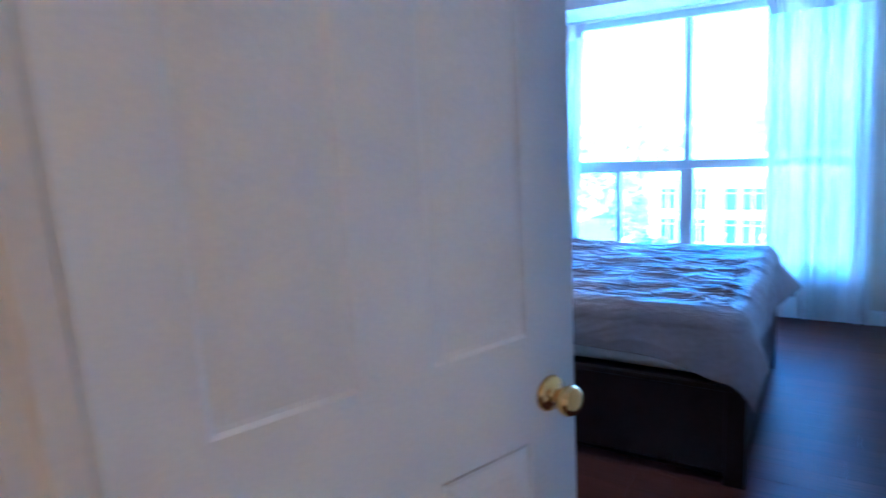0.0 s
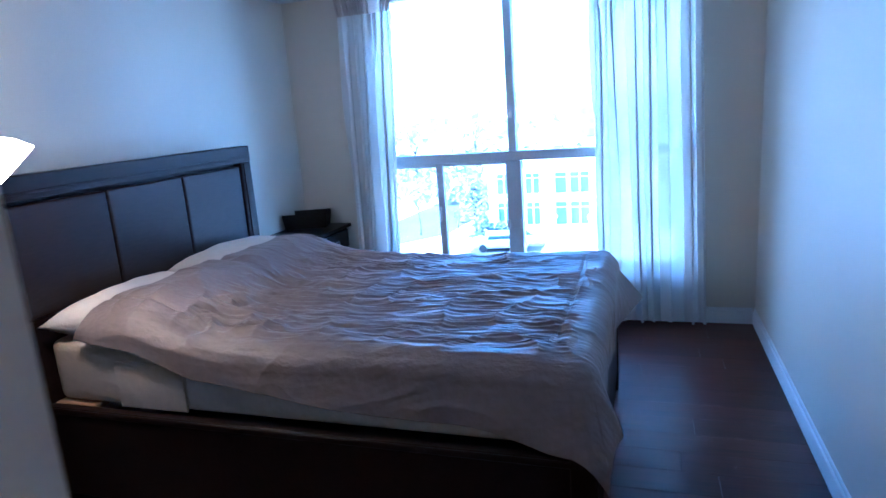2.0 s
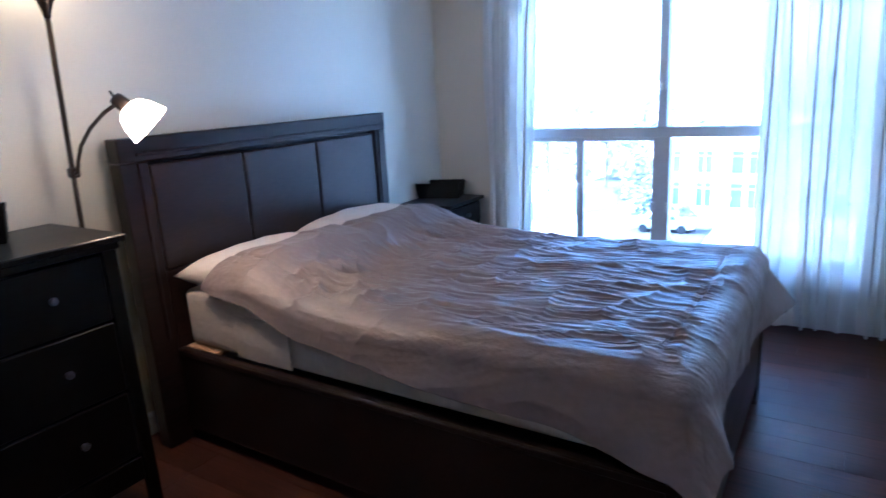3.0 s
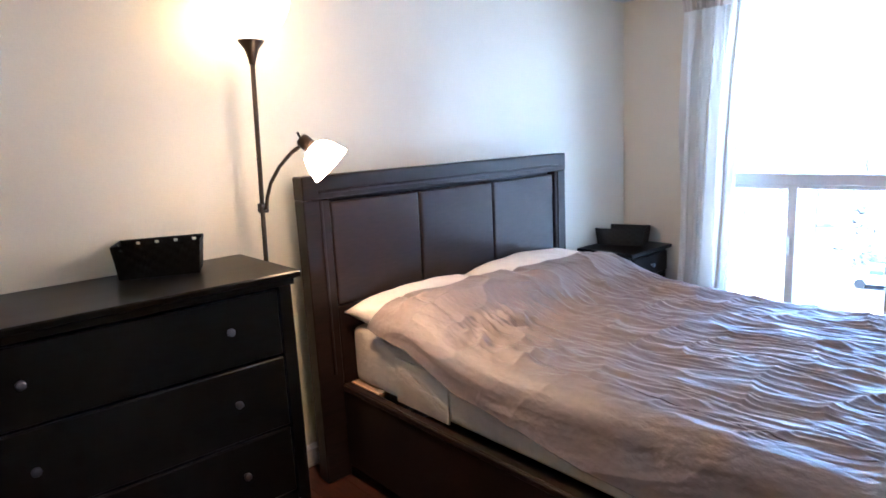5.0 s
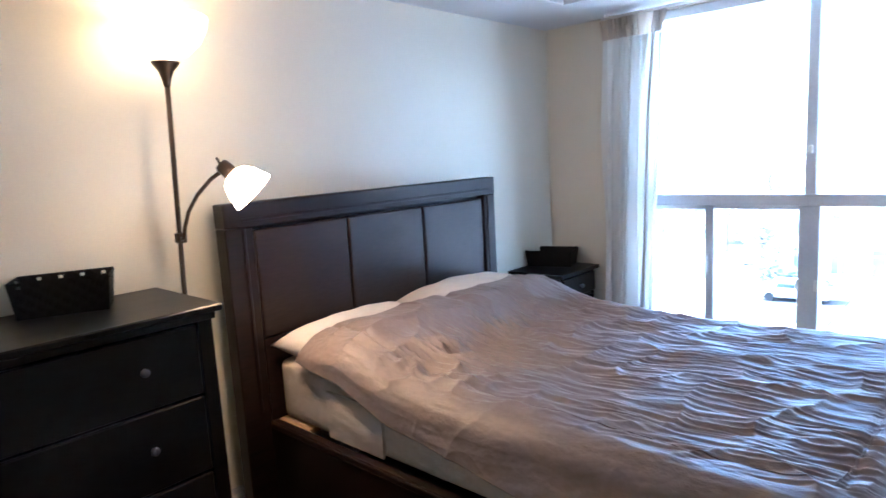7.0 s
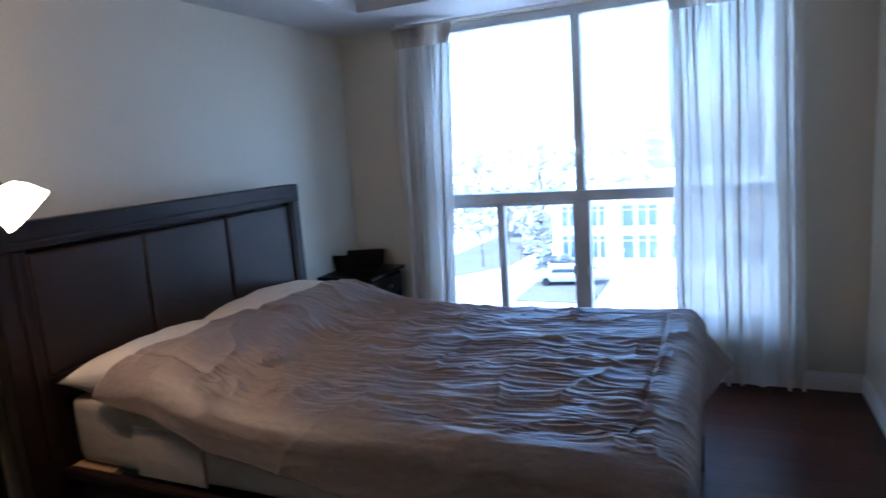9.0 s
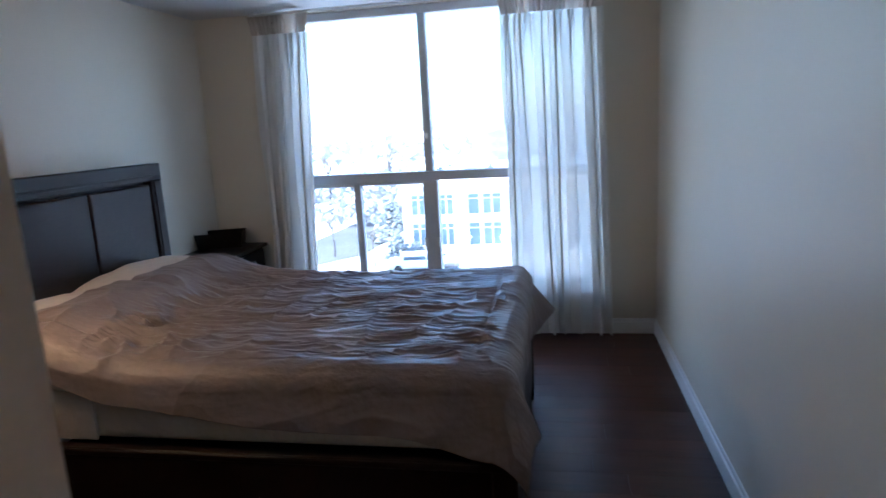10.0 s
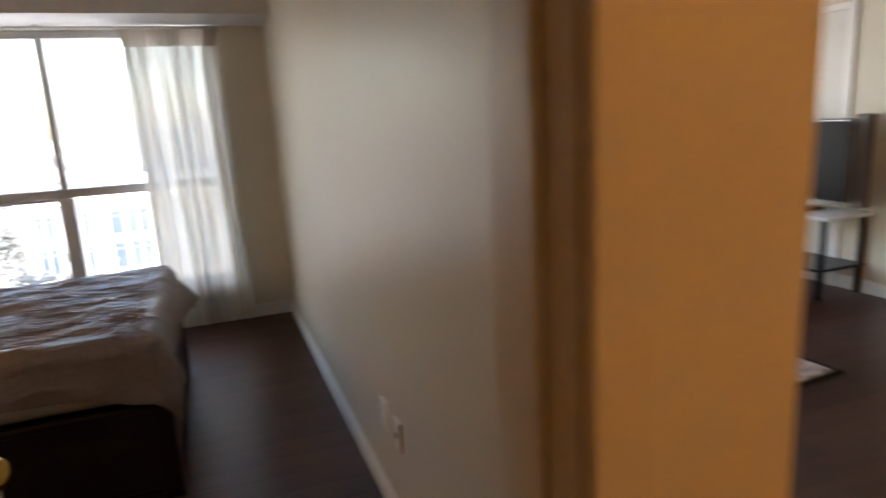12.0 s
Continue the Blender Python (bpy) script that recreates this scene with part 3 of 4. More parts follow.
# ---- floor lamp ----
LX, LY = -2.74, -2.585
lamp = tagged(empty("floor_lamp", LX, LY, 0.005), "lit dark metal uplighter floor lamp with side reading arm", "floor lamp")
lamp.rotation_euler = (radians(-2.1), 0, 0)
part("base", lathe([(0.0, 0.028), (0.02, 0.026), (0.068, 0.020), (0.080, 0.012), (0.083, 0.0), (0.0, 0.0)], 40), LAMPMETAL, lamp, smooth=True)
part("pole", tube([(0, 0, 0.025), (0, 0, 0.9), (0, 0, 1.655)], 0.0085, 14), LAMPMETAL, lamp, smooth=True)
part("cone", lathe([(0.010, 1.640), (0.013, 1.655), (0.024, 1.690), (0.043, 1.714), (0.046, 1.720), (0.0, 1.720)], 32), LAMPMETAL, lamp, smooth=True)
part("bowl", lathe([(0.030, 1.728), (0.075, 1.745), (0.115, 1.785), (0.136, 1.83), (0.142, 1.865), (0.138, 1.865), (0.130, 1.83), (0.110, 1.789), (0.072, 1.75), (0.0, 1.733)], 40), BOWL, lamp, "glowing white glass bowl", True)
part("clamp", block(-0.014, 0.014, -0.014, 0.020, 1.12, 1.155, 0.004), LAMPMETAL, lamp)
arm = [(0.010, 0.002, 1.133), (0.030, 0.002, 1.140), (0.040, 0.002, 1.175), (0.075, 0.002, 1.228), (0.150, 0.001, 1.285), (0.245, 0.0, 1.332), (0.325, 0.0, 1.358)]
part("reading_arm", tube(arm, 0.0065, 10), LAMPMETAL, lamp, smooth=True)
head = Matrix.Translation((0.34, -0.001, 1.364)) @ Vector((0.47, 0.55, -0.69)).to_track_quat("Z", "Y").to_matrix().to_4x4() @ Matrix.Scale(0.85, 4)
part("reading_socket", lathe([(0.0, -0.022), (0.020, -0.022), (0.026, -0.012), (0.027, 0.030), (0.022, 0.036), (0.0, 0.036)], 24, m=head), LAMPMETAL, lamp, smooth=True)
part("switch", tube([head @ Vector((0.0, 0.0, -0.02)), head @ Vector((0.004, 0.008, -0.045))], 0.004, 8), LAMPMETAL, lamp)
part("reading_shade", lathe([(0.026, 0.030), (0.050, 0.042), (0.069, 0.075), (0.084, 0.130), (0.081, 0.130), (0.065, 0.077), (0.046, 0.047), (0.0, 0.040)], 32, m=head), SHADE, lamp, "glowing white glass shade", True)
up = new("bowl_light", bpy.data.lights.new("bowl_light", "POINT"))
up.data.energy, up.data.color, up.data.shadow_soft_size = 0.09, (1.0, 0.54, 0.22), 0.04
up.location = (LX, LY + 0.067, 1.842)
rd = new("reading_light", bpy.data.lights.new("reading_light", "POINT"))
rd.data.energy, rd.data.color, rd.data.shadow_soft_size = 0.32, (1.0, 0.50, 0.20), 0.02
rd.location = Vector((LX, LY + 0.047, 0.004)) + head @ Vector((0, 0, 0.11))

# ---- nightstand ----
night = tagged(empty("nightstand", -2.70, -0.285, 0), "black-brown wooden nightstand beside the bed", "nightstand")


def npart(name, x0, x1, y0, y1, z0, z1, parent=night):
    return part(name, block(x0 + 2.70, x1 + 2.70, y0 + 0.285, y1 + 0.285, z0, z1, 0.003), BLACKWOOD, parent)


npart("top", -2.89, -2.51, -0.50, -0.07, 0.630, 0.652)
npart("side_panel", -2.88, -2.54, -0.485, -0.467, 0.0, 0.6295)
npart("side_panel", -2.88, -2.54, -0.103, -0.085, 0.0, 0.6295)
npart("back_panel", -2.888, -2.8805, -0.485, -0.085, 0.05, 0.6295)
nd = npart("drawer_front", -2.5395, -2.522, -0.465, -0.105, 0.50, 0.615)
k = part("knob", lathe([(0.0, 0.024), (0.012, 0.022), (0.013, 0.015), (0.006, 0.008), (0.006, 0.0), (0.0, 0.0)], 18), KNOBM, nd, "small brushed steel knob", True)
k.matrix_local = pose(0.1782, 0, 0.558, 0, 90)
npart("shelf", -2.88, -2.545, -0.4665, -0.1035, 0.20, 0.218)
npart("rail", -2.8795, -2.545, -0.4665, -0.1035, 0.470, 0.488)
basket("storage_box", -2.765, -0.20, 0.653, 0.27, 0.16, 0.10, 18, "black fabric box standing on the nightstand", False)

# ---- curtains ----
rail = tagged(empty("curtain_rail", -1.38, -0.085, 2.085), "thin white curtain rail under the bulkhead", "curtain rail")
part("rod", tube([(-1.08, 0, 0), (0, 0, 0), (1.10, 0, 0)], 0.008, 10), TRIM, rail, smooth=True)
for x in (-1.05, 0.0, 1.05):
    part("bracket", block(x - 0.008, x + 0.008, -0.008, 0.0845, 0.006, 0.034, 0.002), TRIM, rail)


def curtain(x0t, x1t, x0b, x1b, folds, seed, zb, label):
    """A pleated sheer panel: gathered heading tape above, soft folds below."""
    ob = tagged(empty("curtain", (x0t + x1t) / 2, -0.085, zb), label, "curtain", "curtains at the window")
    ox = (x0t + x1t) / 2
    nu, nz = folds * 20, 60
    ztop, zh = 2.075, 1.965
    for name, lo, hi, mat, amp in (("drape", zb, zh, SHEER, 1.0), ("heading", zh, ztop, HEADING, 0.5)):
        bm = bmesh.new()
        rows = []
        n = nz if name == "drape" else 8
        for k in range(n + 1):
            z = lo + (hi - lo) * k / n
            f = (z - zb) / (zh - zb)
            row = []
            for i in range(nu + 1):
                s = i / nu
                spread = min(1.0, f)
                a = (x0b + (x0t - x0b) * spread) * (1 - s) + (x1b + (x1t - x1b) * spread) * s
                ph = s * folds * 2 * math.pi + 7.0 * noise.noise(Vector((s * 3.1, seed, 0.3))) + 1.6 * noise.noise(Vector((s * 4, seed, z * 0.9)))
                depth = amp * (0.034 + 0.034 * noise.noise(Vector((s * 6, seed + 4, z * 0.8))) + 0.008 * (1 - min(1, f)))
                if name == "heading":
                    lift = (z - zh) / (ztop - zh)
                    ph = 3.0 * ph
                    depth *= 0.5 + 0.8 * lift
                    a += 0.022 * lift * (2 * s - 1)
                else:
                    ph += 2.2 * smooth_step(0.80, 1.0, f) * noise.noise(Vector((s * 22, seed, 1.0)))
                    depth *= 1 - 0.55 * smooth_step(0.85, 1.0, f)
                x = a + 0.016 * amp * math.sin(2 * ph)
                row.append(bm.verts.new((x - ox, depth * math.sin(ph) + 0.006 * noise.noise(Vector((s * 9, z * 3, seed))), z - zb)))
            rows.append(row)
        for a, b in zip(rows, rows[1:]):
            for i in range(nu):
                bm.faces.new((a[i], a[i + 1], b[i + 1], b[i]))
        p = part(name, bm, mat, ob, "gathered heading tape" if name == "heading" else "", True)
        p.location.y = -0.003 if name == "heading" else 0.0
    return ob


curtain(-2.45, -2.095, -2.47, -2.195, 5, 2.0, 0.04, "white sheer curtain gathered beside the nightstand")
curtain(-0.90, -0.325, -0.88, -0.27, 7, 5.0, 0.03, "white sheer pleated curtain drawn aside near the corner")

# ---- wall outlets ----
def outlet(y, kind):
    ob = tagged(empty("wall_outlet", -0.0005, y, 0.385), "ivory plastic wall plate low on the wall", "outlet", "wall plates")
    part("plate", block(-0.008, 0.0, -0.035, 0.035, -0.057, 0.057, 0.003), PLASTIC, ob)
    if kind:
        for z in (-0.02, 0.02):
            part("socket", block(-0.0105, -0.0082, -0.016, 0.016, z - 0.014, z + 0.014, 0.001), PLASTIC, ob)
    else:
        part("jack", block(-0.014, -0.0082, -0.008, 0.008, -0.008, 0.008, 0.001), KNOBM, ob)
    return ob


outlet(-2.735, 1)
outlet(-2.91, 0)

# ---- living room seen through the hall ----
tvx = 3.52
stand = tagged(empty("television_stand", tvx + 0.12, -1.33, 0), "small dark television stand with pale glass top", "television stand")
part("top", block(-0.24, 0.24, -0.47, 0.55, 0.575, 0.60, 0.004), TRIM, stand, "pale glossy top")
part("shelf", block(-0.22, 0.22, -0.42, 0.50, 0.20, 0.22, 0.003), BLACKWOOD, stand)
for x in (-0.19, 0.19):
    for y in (-0.40, 0.46):
        part("leg", tube([(x, y, 0), (x, y, 0.3), (x, y, 0.5745)], 0.02, 12), BLACKWOOD, stand, smooth=True)
tv = tagged(empty("television", tvx + 0.08, -1.30, 0.601), "flat black television with silver edge on the stand", "television")
part("screen", block(-0.030, -0.026, -0.47, 0.47, 0.09, 0.64, 0.001), material("dark_screen", (0.005, 0.006, 0.008), 0.3, 0.1, spec=0.1), tv)
part("casing", block(-0.0255, 0.03, -0.48, 0.48, 0.075, 0.655, 0.008), KNOBM, tv, "silver grey casing")
part("foot", block(-0.11, 0.11, -0.22, 0.22, 0.0, 0.014, 0.004), BLACKWOOD, tv)
part("neck", block(-0.02, 0.02, -0.05, 0.05, 0.0145, 0.0745, 0.004), BLACKWOOD, tv)
sp = tagged(empty("wall_speaker", 3.855, -1.70, 0.62), "narrow grey wall-mounted speaker", "speaker")
part("cabinet", block(-0.07, 0.0, -0.05, 0.05, 0.0, 0.66, 0.01), material("grey_cloth", (0.30, 0.28, 0.27), 0.9, 0.1, 300), sp)
part("bracket", block(-0.05, -0.001, 0.0505, 0.20, 0.40, 0.44, 0.004), PINE, sp)
cl = tagged(empty("door_2", 3.855, -1.05, 0.0), "closed white panel door in the living room", "door", kind="structure")
part("leaf", block(-0.010, 0.0, -0.44, 0.44, 0.012, 2.0, 0.003), DOORPAINT, cl)
for y0, y1 in ((-0.51, -0.4405), (0.4405, 0.51)):
    part("casing", block(-0.02, 0.0, y0, y1, 0.0, 2.05, 0.004), TRIM, cl)
part("casing", block(-0.02, 0.0, -0.44, 0.44, 2.001, 2.05, 0.004), TRIM, cl)
structure("baseboard_living", block(3.846, 3.858, -6.99, -1.565, 0, 0.10, 0.003), TRIM, "white living room baseboard", "baseboard")
rug = tagged(empty("rug", 1.55, -2.27, 0.001, 4), "pale shaggy rug with dark edge on the wood floor", "rug")
RUGM = material("pale_rug_pile", (0.55, 0.52, 0.50), 0.95, 0.3, 40, 9, 0.8, dark=(0.18, 0.15, 0.15), dist=0.02)
part("pile", block(-0.86, 0.86, -0.42, 0.42, 0.0, 0.018, 0.006), RUGM, rug)
for x0, x1, y0, y1 in ((-0.9, 0.9, -0.45, -0.4205), (-0.9, 0.9, 0.4205, 0.45), (-0.9, -0.8605, -0.42, 0.42), (0.8605, 0.9, -0.42, 0.42)):
    part("border", block(x0, x1, y0, y1, 0.0, 0.014, 0.004), BLACKWOOD, rug)

# ceiling light where the hall meets the living room, behind the walker
hl = tagged(empty("ceiling_light", 0.75, -5.55, ZC), "lit warm flush ceiling light in the hall", "ceiling light")
part("base", lathe([(0.0, 0.0), (0.10, 0.0), (0.10, -0.02), (0.0, -0.02)], 32), TRIM, hl, smooth=True)
part("diffuser", lathe([(0.14, -0.0205), (0.15, -0.035), (0.13, -0.075), (0.08, -0.10), (0.0, -0.11)], 36), HALLGLOW, hl, "glowing glass diffuser", True)

# ---- outdoors ----
GZ = -10.0
SNOW = material("pale_ground", (0.55, 0.56, 0.58), 0.9, 0.12, 1.2, 0.05, 0.2, dark=(0.40, 0.40, 0.38), dist=0.05)
ASPH = material("asphalt", (0.075, 0.075, 0.08), 0.9, 0.2, 4, 0.2, 0.2)
STUCCO = material("white_stucco", (0.58, 0.57, 0.55), 0.85, 0.06, 3, 0.3, 0.1)
FARGLASS = material("far_window_glass", (0.13, 0.17, 0.21), 0.25, 0.15, 0.5, 0.2, 0)
ROOFM = material("flat_roof", (0.35, 0.34, 0.33), 0.9, 0.1, 2, 0.3, 0.1)
BARK = material("bark", (0.12, 0.10, 0.085), 0.9, 0.2, 12, 3, 0.3)
# evergreen colour lifted well above real foliage: haze and glare are painted in
LEAF = material("hazed_evergreen", (0.30, 0.32, 0.325), 0.8, 0.3, 5, 1, 0.2)
TWIG = material("bare_woods", (0.20, 0.17, 0.14), 0.95, 0.3, 3, 0.5, 0.2)
CARP = material("silver_car_paint", (0.50, 0.52, 0.55), 0.35, 0.05, 20, 2, 0, metal=0.2)
TYRE = material("tyre_rubber", (0.02, 0.02, 0.02), 0.85, 0.1)
# distance haze is painted into these two pale colours
HAZE = material("hazy_woods", (0.40, 0.38, 0.38), 0.95, 0.1, 0.2, 0.03, 0)
HAZEGLASS = material("hazy_glass", (0.33, 0.34, 0.36), 0.4, 0.05, 0.2, 0.03, 0)
CONC = material("tower_concrete", (0.36, 0.34, 0.32), 0.85, 0.08, 1, 0.1, 0.1)

bm = bmesh.new()
bmesh.ops.create_grid(bm, x_segments=2, y_segments=2, size=1500, matrix=Matrix.Translation((0, 0, GZ)))
tagged(link("ground", bm, SNOW), "pale snowy open ground far below the window", "ground", kind="structure")
bm = bmesh.new()
strip = [(-60, 24), (-34, 36), (-22, 52), (-20, 80), (-19, 160)]
left = [bm.verts.new((x - 4, y, GZ + 0.03)) for x, y in strip]
right = [bm.verts.new((x + 4, y - 2, GZ + 0.03)) for x, y in strip]
for i in range(len(strip) - 1):
    bm.faces.new((left[i], right[i], right[i + 1], left[i + 1]))
tagged(link("road", bm, ASPH), "grey asphalt street curving past the houses", "road", kind="structure")
structure("pavement", block(-14, -8.4, 38, 46, GZ, GZ + 0.08), ASPH, "grey paved car park in front of the houses", "pavement")


def terrace():
    """A white two-storey row of houses: framed windows in bays, sills, piers, an overhanging roof."""
    ob = tagged(empty("terrace_house", 0.0, 51, GZ), "white two-storey flat-roofed row of houses", "house")
    x0, x1 = -14.2, 18
    part("wall", block(x0, x1, 0.0, 9, 0, 6.0, 0.03), STUCCO, ob)
    part("roof", block(x0 - 0.3, x1 + 0.3, -0.45, 9.3, 6.001, 6.4, 0.05), STUCCO, ob, "pale overhanging roof slab")
    part("string_course", block(x0, x1, -0.12, -0.001, 2.85, 3.05, 0.02), STUCCO, ob)
    b = x0 + 0.8
    while b < x1 - 8.5:
        for z0, z1 in ((0.65, 2.6), (3.45, 5.2)):
            for a, w, n in ((b, 1.4, 2), (b + 2.6, 1.3, 2), (b + 5.2, 1.05, 1), (b + 6.5, 1.7, 2)):
                win = part("window", block(a, a + w, -0.03, -0.002, z0, z1), FARGLASS, ob, "bluish glass window")
                for q in range(n + 1):
                    c = a + w * q / n
                    part("window_bar", block(c - 0.06, c + 0.06, -0.10, -0.0305, z0, z1), STUCCO, win)
                zt = z0 + (z1 - z0) * 0.76
                part("window_bar", block(a, a + w, -0.09, -0.0305, zt, zt + 0.09), STUCCO, win)
                part("window_sill", block(a - 0.1, a + w + 0.1, -0.18, -0.001, z0 - 0.14, z0 - 0.005, 0.02), STUCCO, win)
        part("pier", block(b + 4.3, b + 4.75, -0.40, 0.0, 0, 5.99, 0.03), STUCCO, ob)
        b += 9.2
    return ob


terrace()


def tower(x, y, w, d, floors, rz, label, wall, glass):
    """A residential tower: slabs, glass bands and balconies."""
    ob = tagged(empty("apartment_tower", x, y, GZ, rz), label, "tower")
    h = floors * 2.9
    part("wall", block(-w / 2, w / 2, 0, d, 0, h), wall, ob)
    part("roof", block(-w / 2 - 0.2, w / 2 + 0.2, -0.2, d + 0.2, h + 0.001, h + 1.0), ROOFM, ob)
    cols = round(w / 4)
    for f in range(floors):
        for c in range(cols):
            a = -w / 2 + w * c / cols
            part("window", block(a + 0.7, a + w / cols - 0.7, -0.06, -0.001, f * 2.9 + 0.9, f * 2.9 + 2.5), glass, ob)
            if c % 3 == 1:
                part("balcony", block(a + 0.2, a + w / cols - 0.2, -1.5, -0.0605, f * 2.9 + 0.02, f * 2.9 + 0.85), wall, ob)
    return ob


tower(29.5, 45, 52, 18, 19, 0, "tall concrete apartment tower with balconies", CONC, FARGLASS)
tower(-2, 190, 46, 18, 4, 4, "low pale apartment block beyond the trees", HAZE, HAZEGLASS)

rng = random.Random(11)


def bare_tree(x, y, h, seed):
    """A leafless tree: tapered trunk, forking limbs and fine twigs."""
    r = random.Random(seed)
    ob = tagged(empty("bare_tree", x, y, GZ), "leafless tree with thin grey branches", "tree", "trees along the street")
    limbs, twigs = bmesh.new(), bmesh.new()

    def grow(p, d, length, rad, depth):
        q = p + d * length
        mid = (p + q) / 2 + Vector((r.uniform(-1, 1), r.uniform(-1, 1), 0)) * length * 0.06
        tube([p, mid, q], rad, 5, limbs if depth < 2 else twigs)
        if depth < 4:
            for k in range(3 if depth else 4):
                nd = (d + Vector((r.uniform(-1, 1), r.uniform(-1, 1), r.uniform(-0.1, 0.6))) * 0.75).normalized()
                grow(p + d * length * r.uniform(0.55, 1.0), nd, length * r.uniform(0.55, 0.75), rad * 0.55, depth + 1)

    trunk = bmesh.new()
    tube([(0, 0, 0), (0.05, 0, h * 0.15), (0, 0.04, h * 0.32)], h * 0.018, 8, trunk)
    grow(Vector((0, 0, h * 0.3)), Vector((0, 0, 1)), h * 0.24, h * 0.013, 0)
    part("trunk", trunk, BARK, ob)
    part("limbs", limbs, BARK, ob)
    part("twigs", twigs, TWIG, ob)


for x, y, h, s in ((-15.4, 44.9, 4.3, 1), (-22.0, 62, 9, 2), (-27, 58, 9, 3), (-20.5, 49.5, 5, 4), (-31, 78, 11, 5), (-24, 84, 11, 6)):
    bare_tree(x, y, h, s)


def evergreen(x, y, h, w, seed):
    """A conifer: trunk and whorls of drooping ragged boughs."""
    r = random.Random(seed)
    if h > 3:
        ob = tagged(empty("evergreen_tree", x, y, GZ), "grey-green layered evergreen tree paled by haze beyond the street", "tree")
    else:
        ob = tagged(empty("evergreen_bush", x, y, GZ), "low grey-green evergreen bush paled by haze by the house", "bush", "bushes by the house")
    part("trunk", tube([(0, 0, 0), (0, 0, h * 0.5), (0, 0, h * 0.95)], w * 0.05, 7), BARK, ob)
    bm = bmesh.new()
    for k in range(420):
        f = r.random() ** 0.8
        a = r.uniform(0, 2 * math.pi)
        reach = w / 2 * (1 - f) * r.uniform(0.45, 1.05) + 0.08
        c = Vector((math.cos(a) * reach, math.sin(a) * reach, h * (0.08 + 0.9 * f) - reach * 0.18))
        s = 0.10 * w * r.uniform(0.6, 1.4)
        pts = [c + Vector((r.uniform(-1, 1), r.uniform(-1, 1), r.uniform(-0.6, 0.6))) * s for _ in range(4)]
        v = [bm.verts.new(p) for p in pts]
        for t in ((0, 1, 2), (0, 2, 3), (0, 3, 1), (1, 3, 2)):
            bm.faces.new([v[i] for i in t])
    part("crown", bm, LEAF, ob)


for x, y, h, w, s in ((-14.3, 48.6, 2.0, 3.0, 1), (-12.7, 48.9, 1.3, 2.6, 2), (-11.2, 49.3, 1.0, 2.0, 3), (-17.2, 57, 4.4, 4.2, 4)):
    evergreen(x, y, h, w, s)

# far woods
bm = bmesh.new()
for k in range(2600):
    x, y = rng.uniform(-190, 150), rng.uniform(190, 320)
    c = Vector((x, y, GZ + rng.uniform(0, 9) * (0.6 + 0.4 * noise.noise(Vector((x * 0.02, y * 0.02, 0))))))
    s = rng.uniform(1.2, 3.0)
    v = [bm.verts.new(c + Vector((rng.uniform(-1, 1), rng.uniform(-1, 1), rng.uniform(-1, 1))) * s) for _ in range(4)]
    for t in ((0, 1, 2), (0, 2, 3), (0, 3, 1), (1, 3, 2)):
        bm.faces.new([v[i] for i in t])
# bare wood lightened to grey so the colour itself carries the haze
HAZEWOOD = material("haze_paled_woods", (0.40, 0.39, 0.40), 0.95, 0.3, 0.6, 0.1, 0)
near_woods = bmesh.new()
for k in range(5200):
    x, y = rng.uniform(-52, -11), rng.uniform(66, 115)
    tall = 1.5 + 4.5 * max(0.0, 0.4 + noise.noise(Vector((x * 0.16, y * 0.12, 4.0))))
    c = Vector((x, y, GZ + tall * rng.random() ** 0.7))
    s = rng.uniform(0.25, 0.8)
    v = [near_woods.verts.new(c + Vector((rng.uniform(-1, 1), rng.uniform(-1, 1), rng.uniform(-1, 1))) * s) for _ in range(4)]
    for t in ((0, 1, 2), (0, 2, 3), (0, 3, 1), (1, 3, 2)):
        near_woods.faces.new([v[i] for i in t])
tagged(link("woods", near_woods, HAZEWOOD), "leafless winter woods behind the street, paled by haze", "woods", kind="stuff")
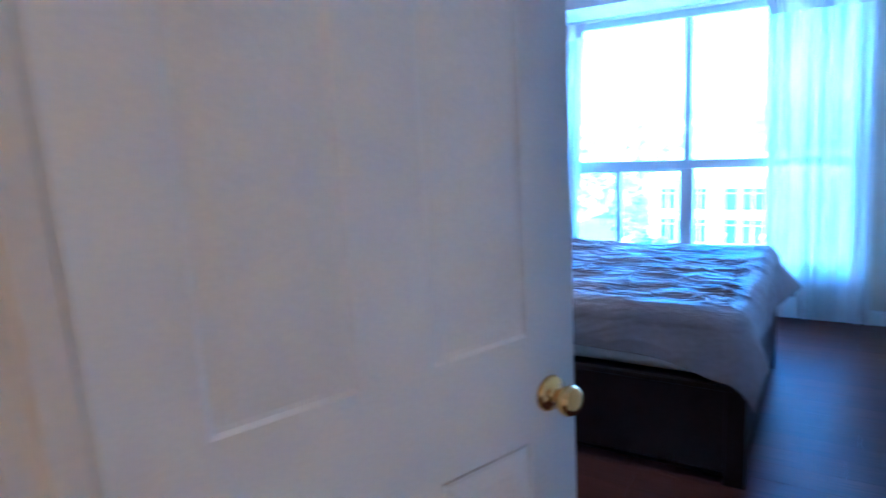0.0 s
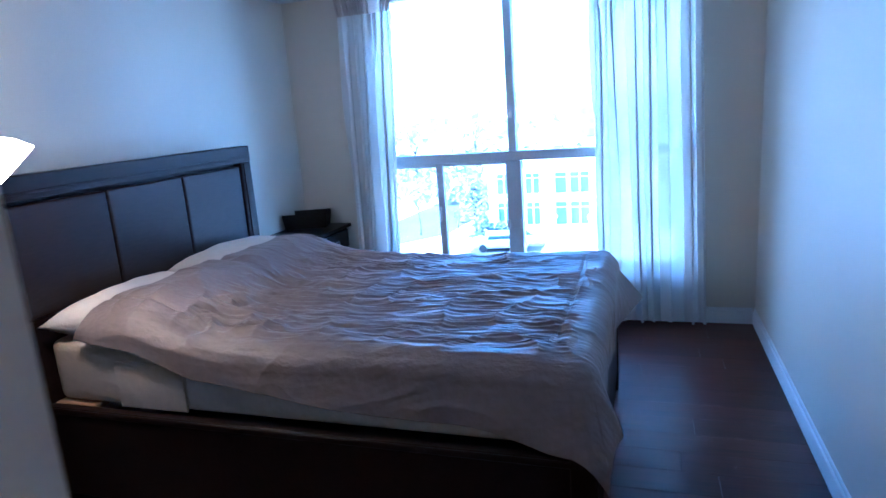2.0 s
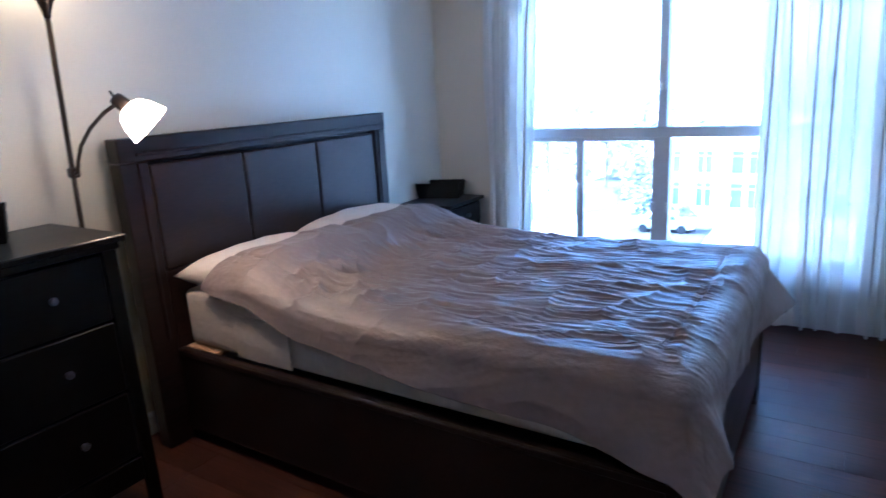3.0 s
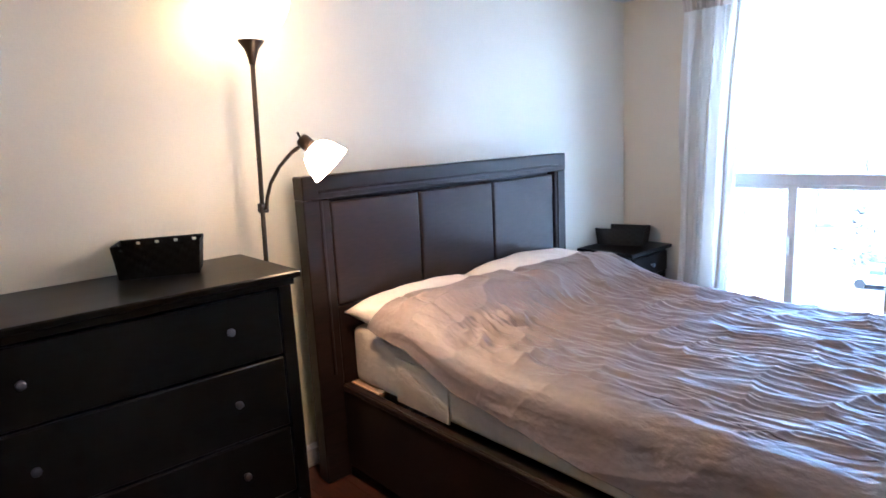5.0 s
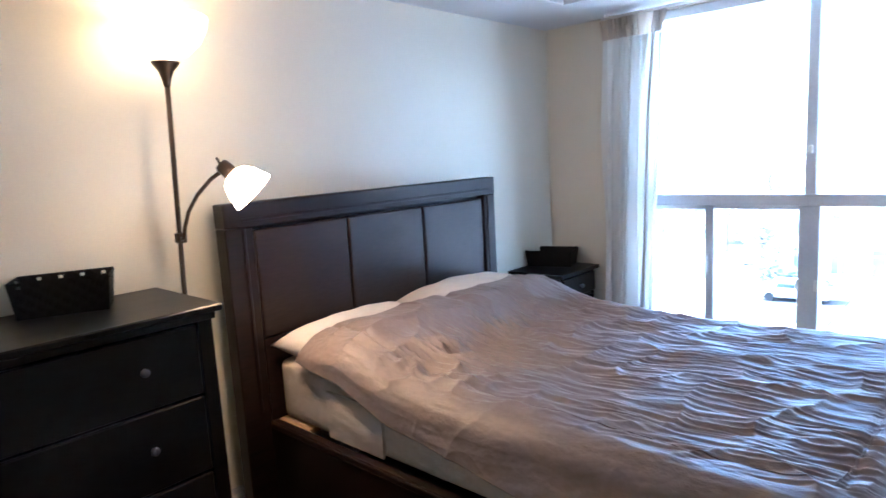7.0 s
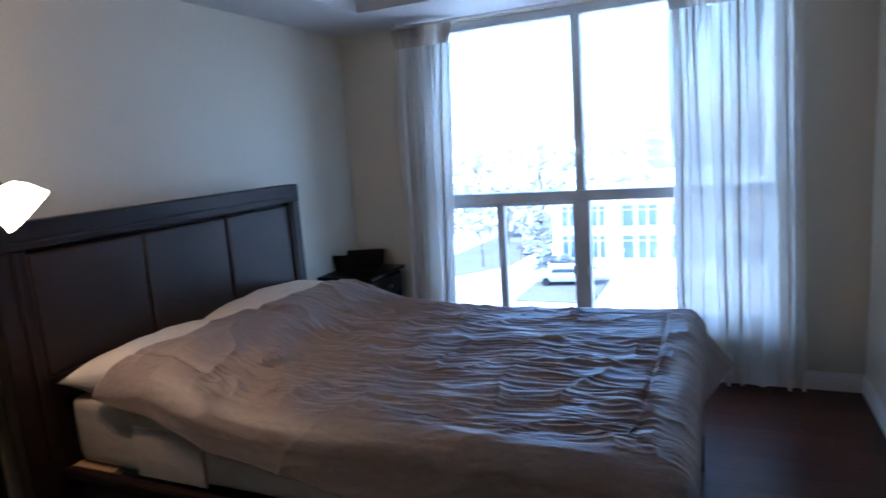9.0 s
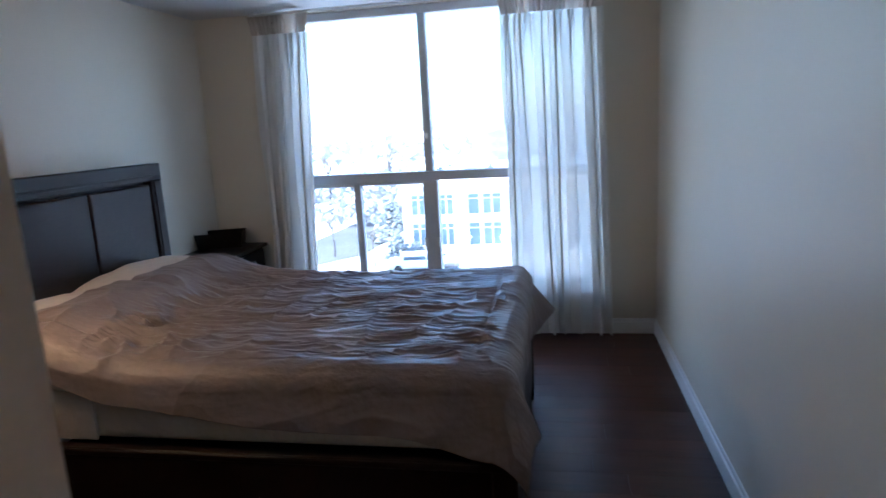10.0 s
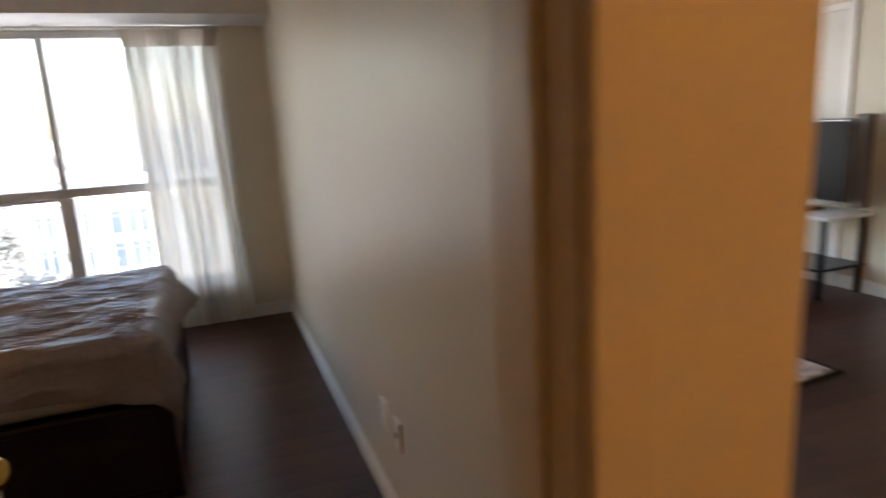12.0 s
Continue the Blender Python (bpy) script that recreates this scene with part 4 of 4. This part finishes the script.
tagged(link("far_woods", bm, HAZE), "hazy brown leafless woods in the distance", "woods", kind="stuff")


def car(x, y, rz, paint):
    ob = tagged(empty("parked_car", x, y, GZ + 0.08, rz), "silver saloon car parked in the car park", "car", "parked cars")
    bm = block(-2.2, 2.2, -0.88, 0.88, 0.28, 0.93, 0.14, None, 2)
    block(-1.15, 1.1, -0.74, 0.74, 0.90, 1.43, 0.16, bm, 2)
    part("body", bm, paint, ob)
    for s in (-1, 1):
        bm = bmesh.new()
        bm.faces.new([bm.verts.new((px, s * 0.745, pz)) for px, pz in ((-0.95, 0.98), (-0.85, 1.27), (0.80, 1.27), (0.92, 0.98))])
        bmesh.ops.solidify(bm, geom=bm.faces[:], thickness=0.02)
        part("side_window", bm, FARGLASS, ob)
        for px in (-1.35, 1.35):
            w = part("wheel", lathe([(0.0, -0.1), (0.30, -0.1), (0.32, -0.06), (0.32, 0.06), (0.30, 0.1), (0.0, 0.1)], 18), TYRE, ob)
            w.matrix_local = pose(px, s * 0.80, 0.32, 90)


car(-11.6, 43.6, 8, CARP)
for x in (-7.5, -4.2):
    gp = tagged(empty("gate_pillar", x, 43, GZ), "white square gate pillar with capstone", "pillar", "gate pillars")
    part("shaft", block(-0.4, 0.4, -0.4, 0.4, 0, 2.6, 0.02), STUCCO, gp)
    part("capstone", block(-0.5, 0.5, -0.5, 0.5, 2.6005, 2.85, 0.04), STUCCO, gp)

# ---- floor planks ----
pm = bpy.data.meshes.new("floor_plank")
pb = block(0, 1, 0, 0.1366, -0.0055, 0.0, 0.0006)
pb.to_mesh(pm)
pb.free()
pm.materials.append(PLANK)
floor_ob = bpy.data.objects["floor"]
rng = random.Random(4)
for r in range(52):
    y = -0.137 * (r + 1)
    x0 = XW - 0.02 if y > YH - 0.1 else -1.66
    x, xe = x0 - rng.random() * 1.2, 3.88
    while x < xe:
        a, b = max(x, x0), min(x + 1.38, xe)
        if b - a > 0.05:
            o = new("floor_plank", pm)
            o.parent = floor_ob
            o.location = (a, y, 0)
            o.scale = (b - a - 0.0006, 1, 1)
        x += 1.38
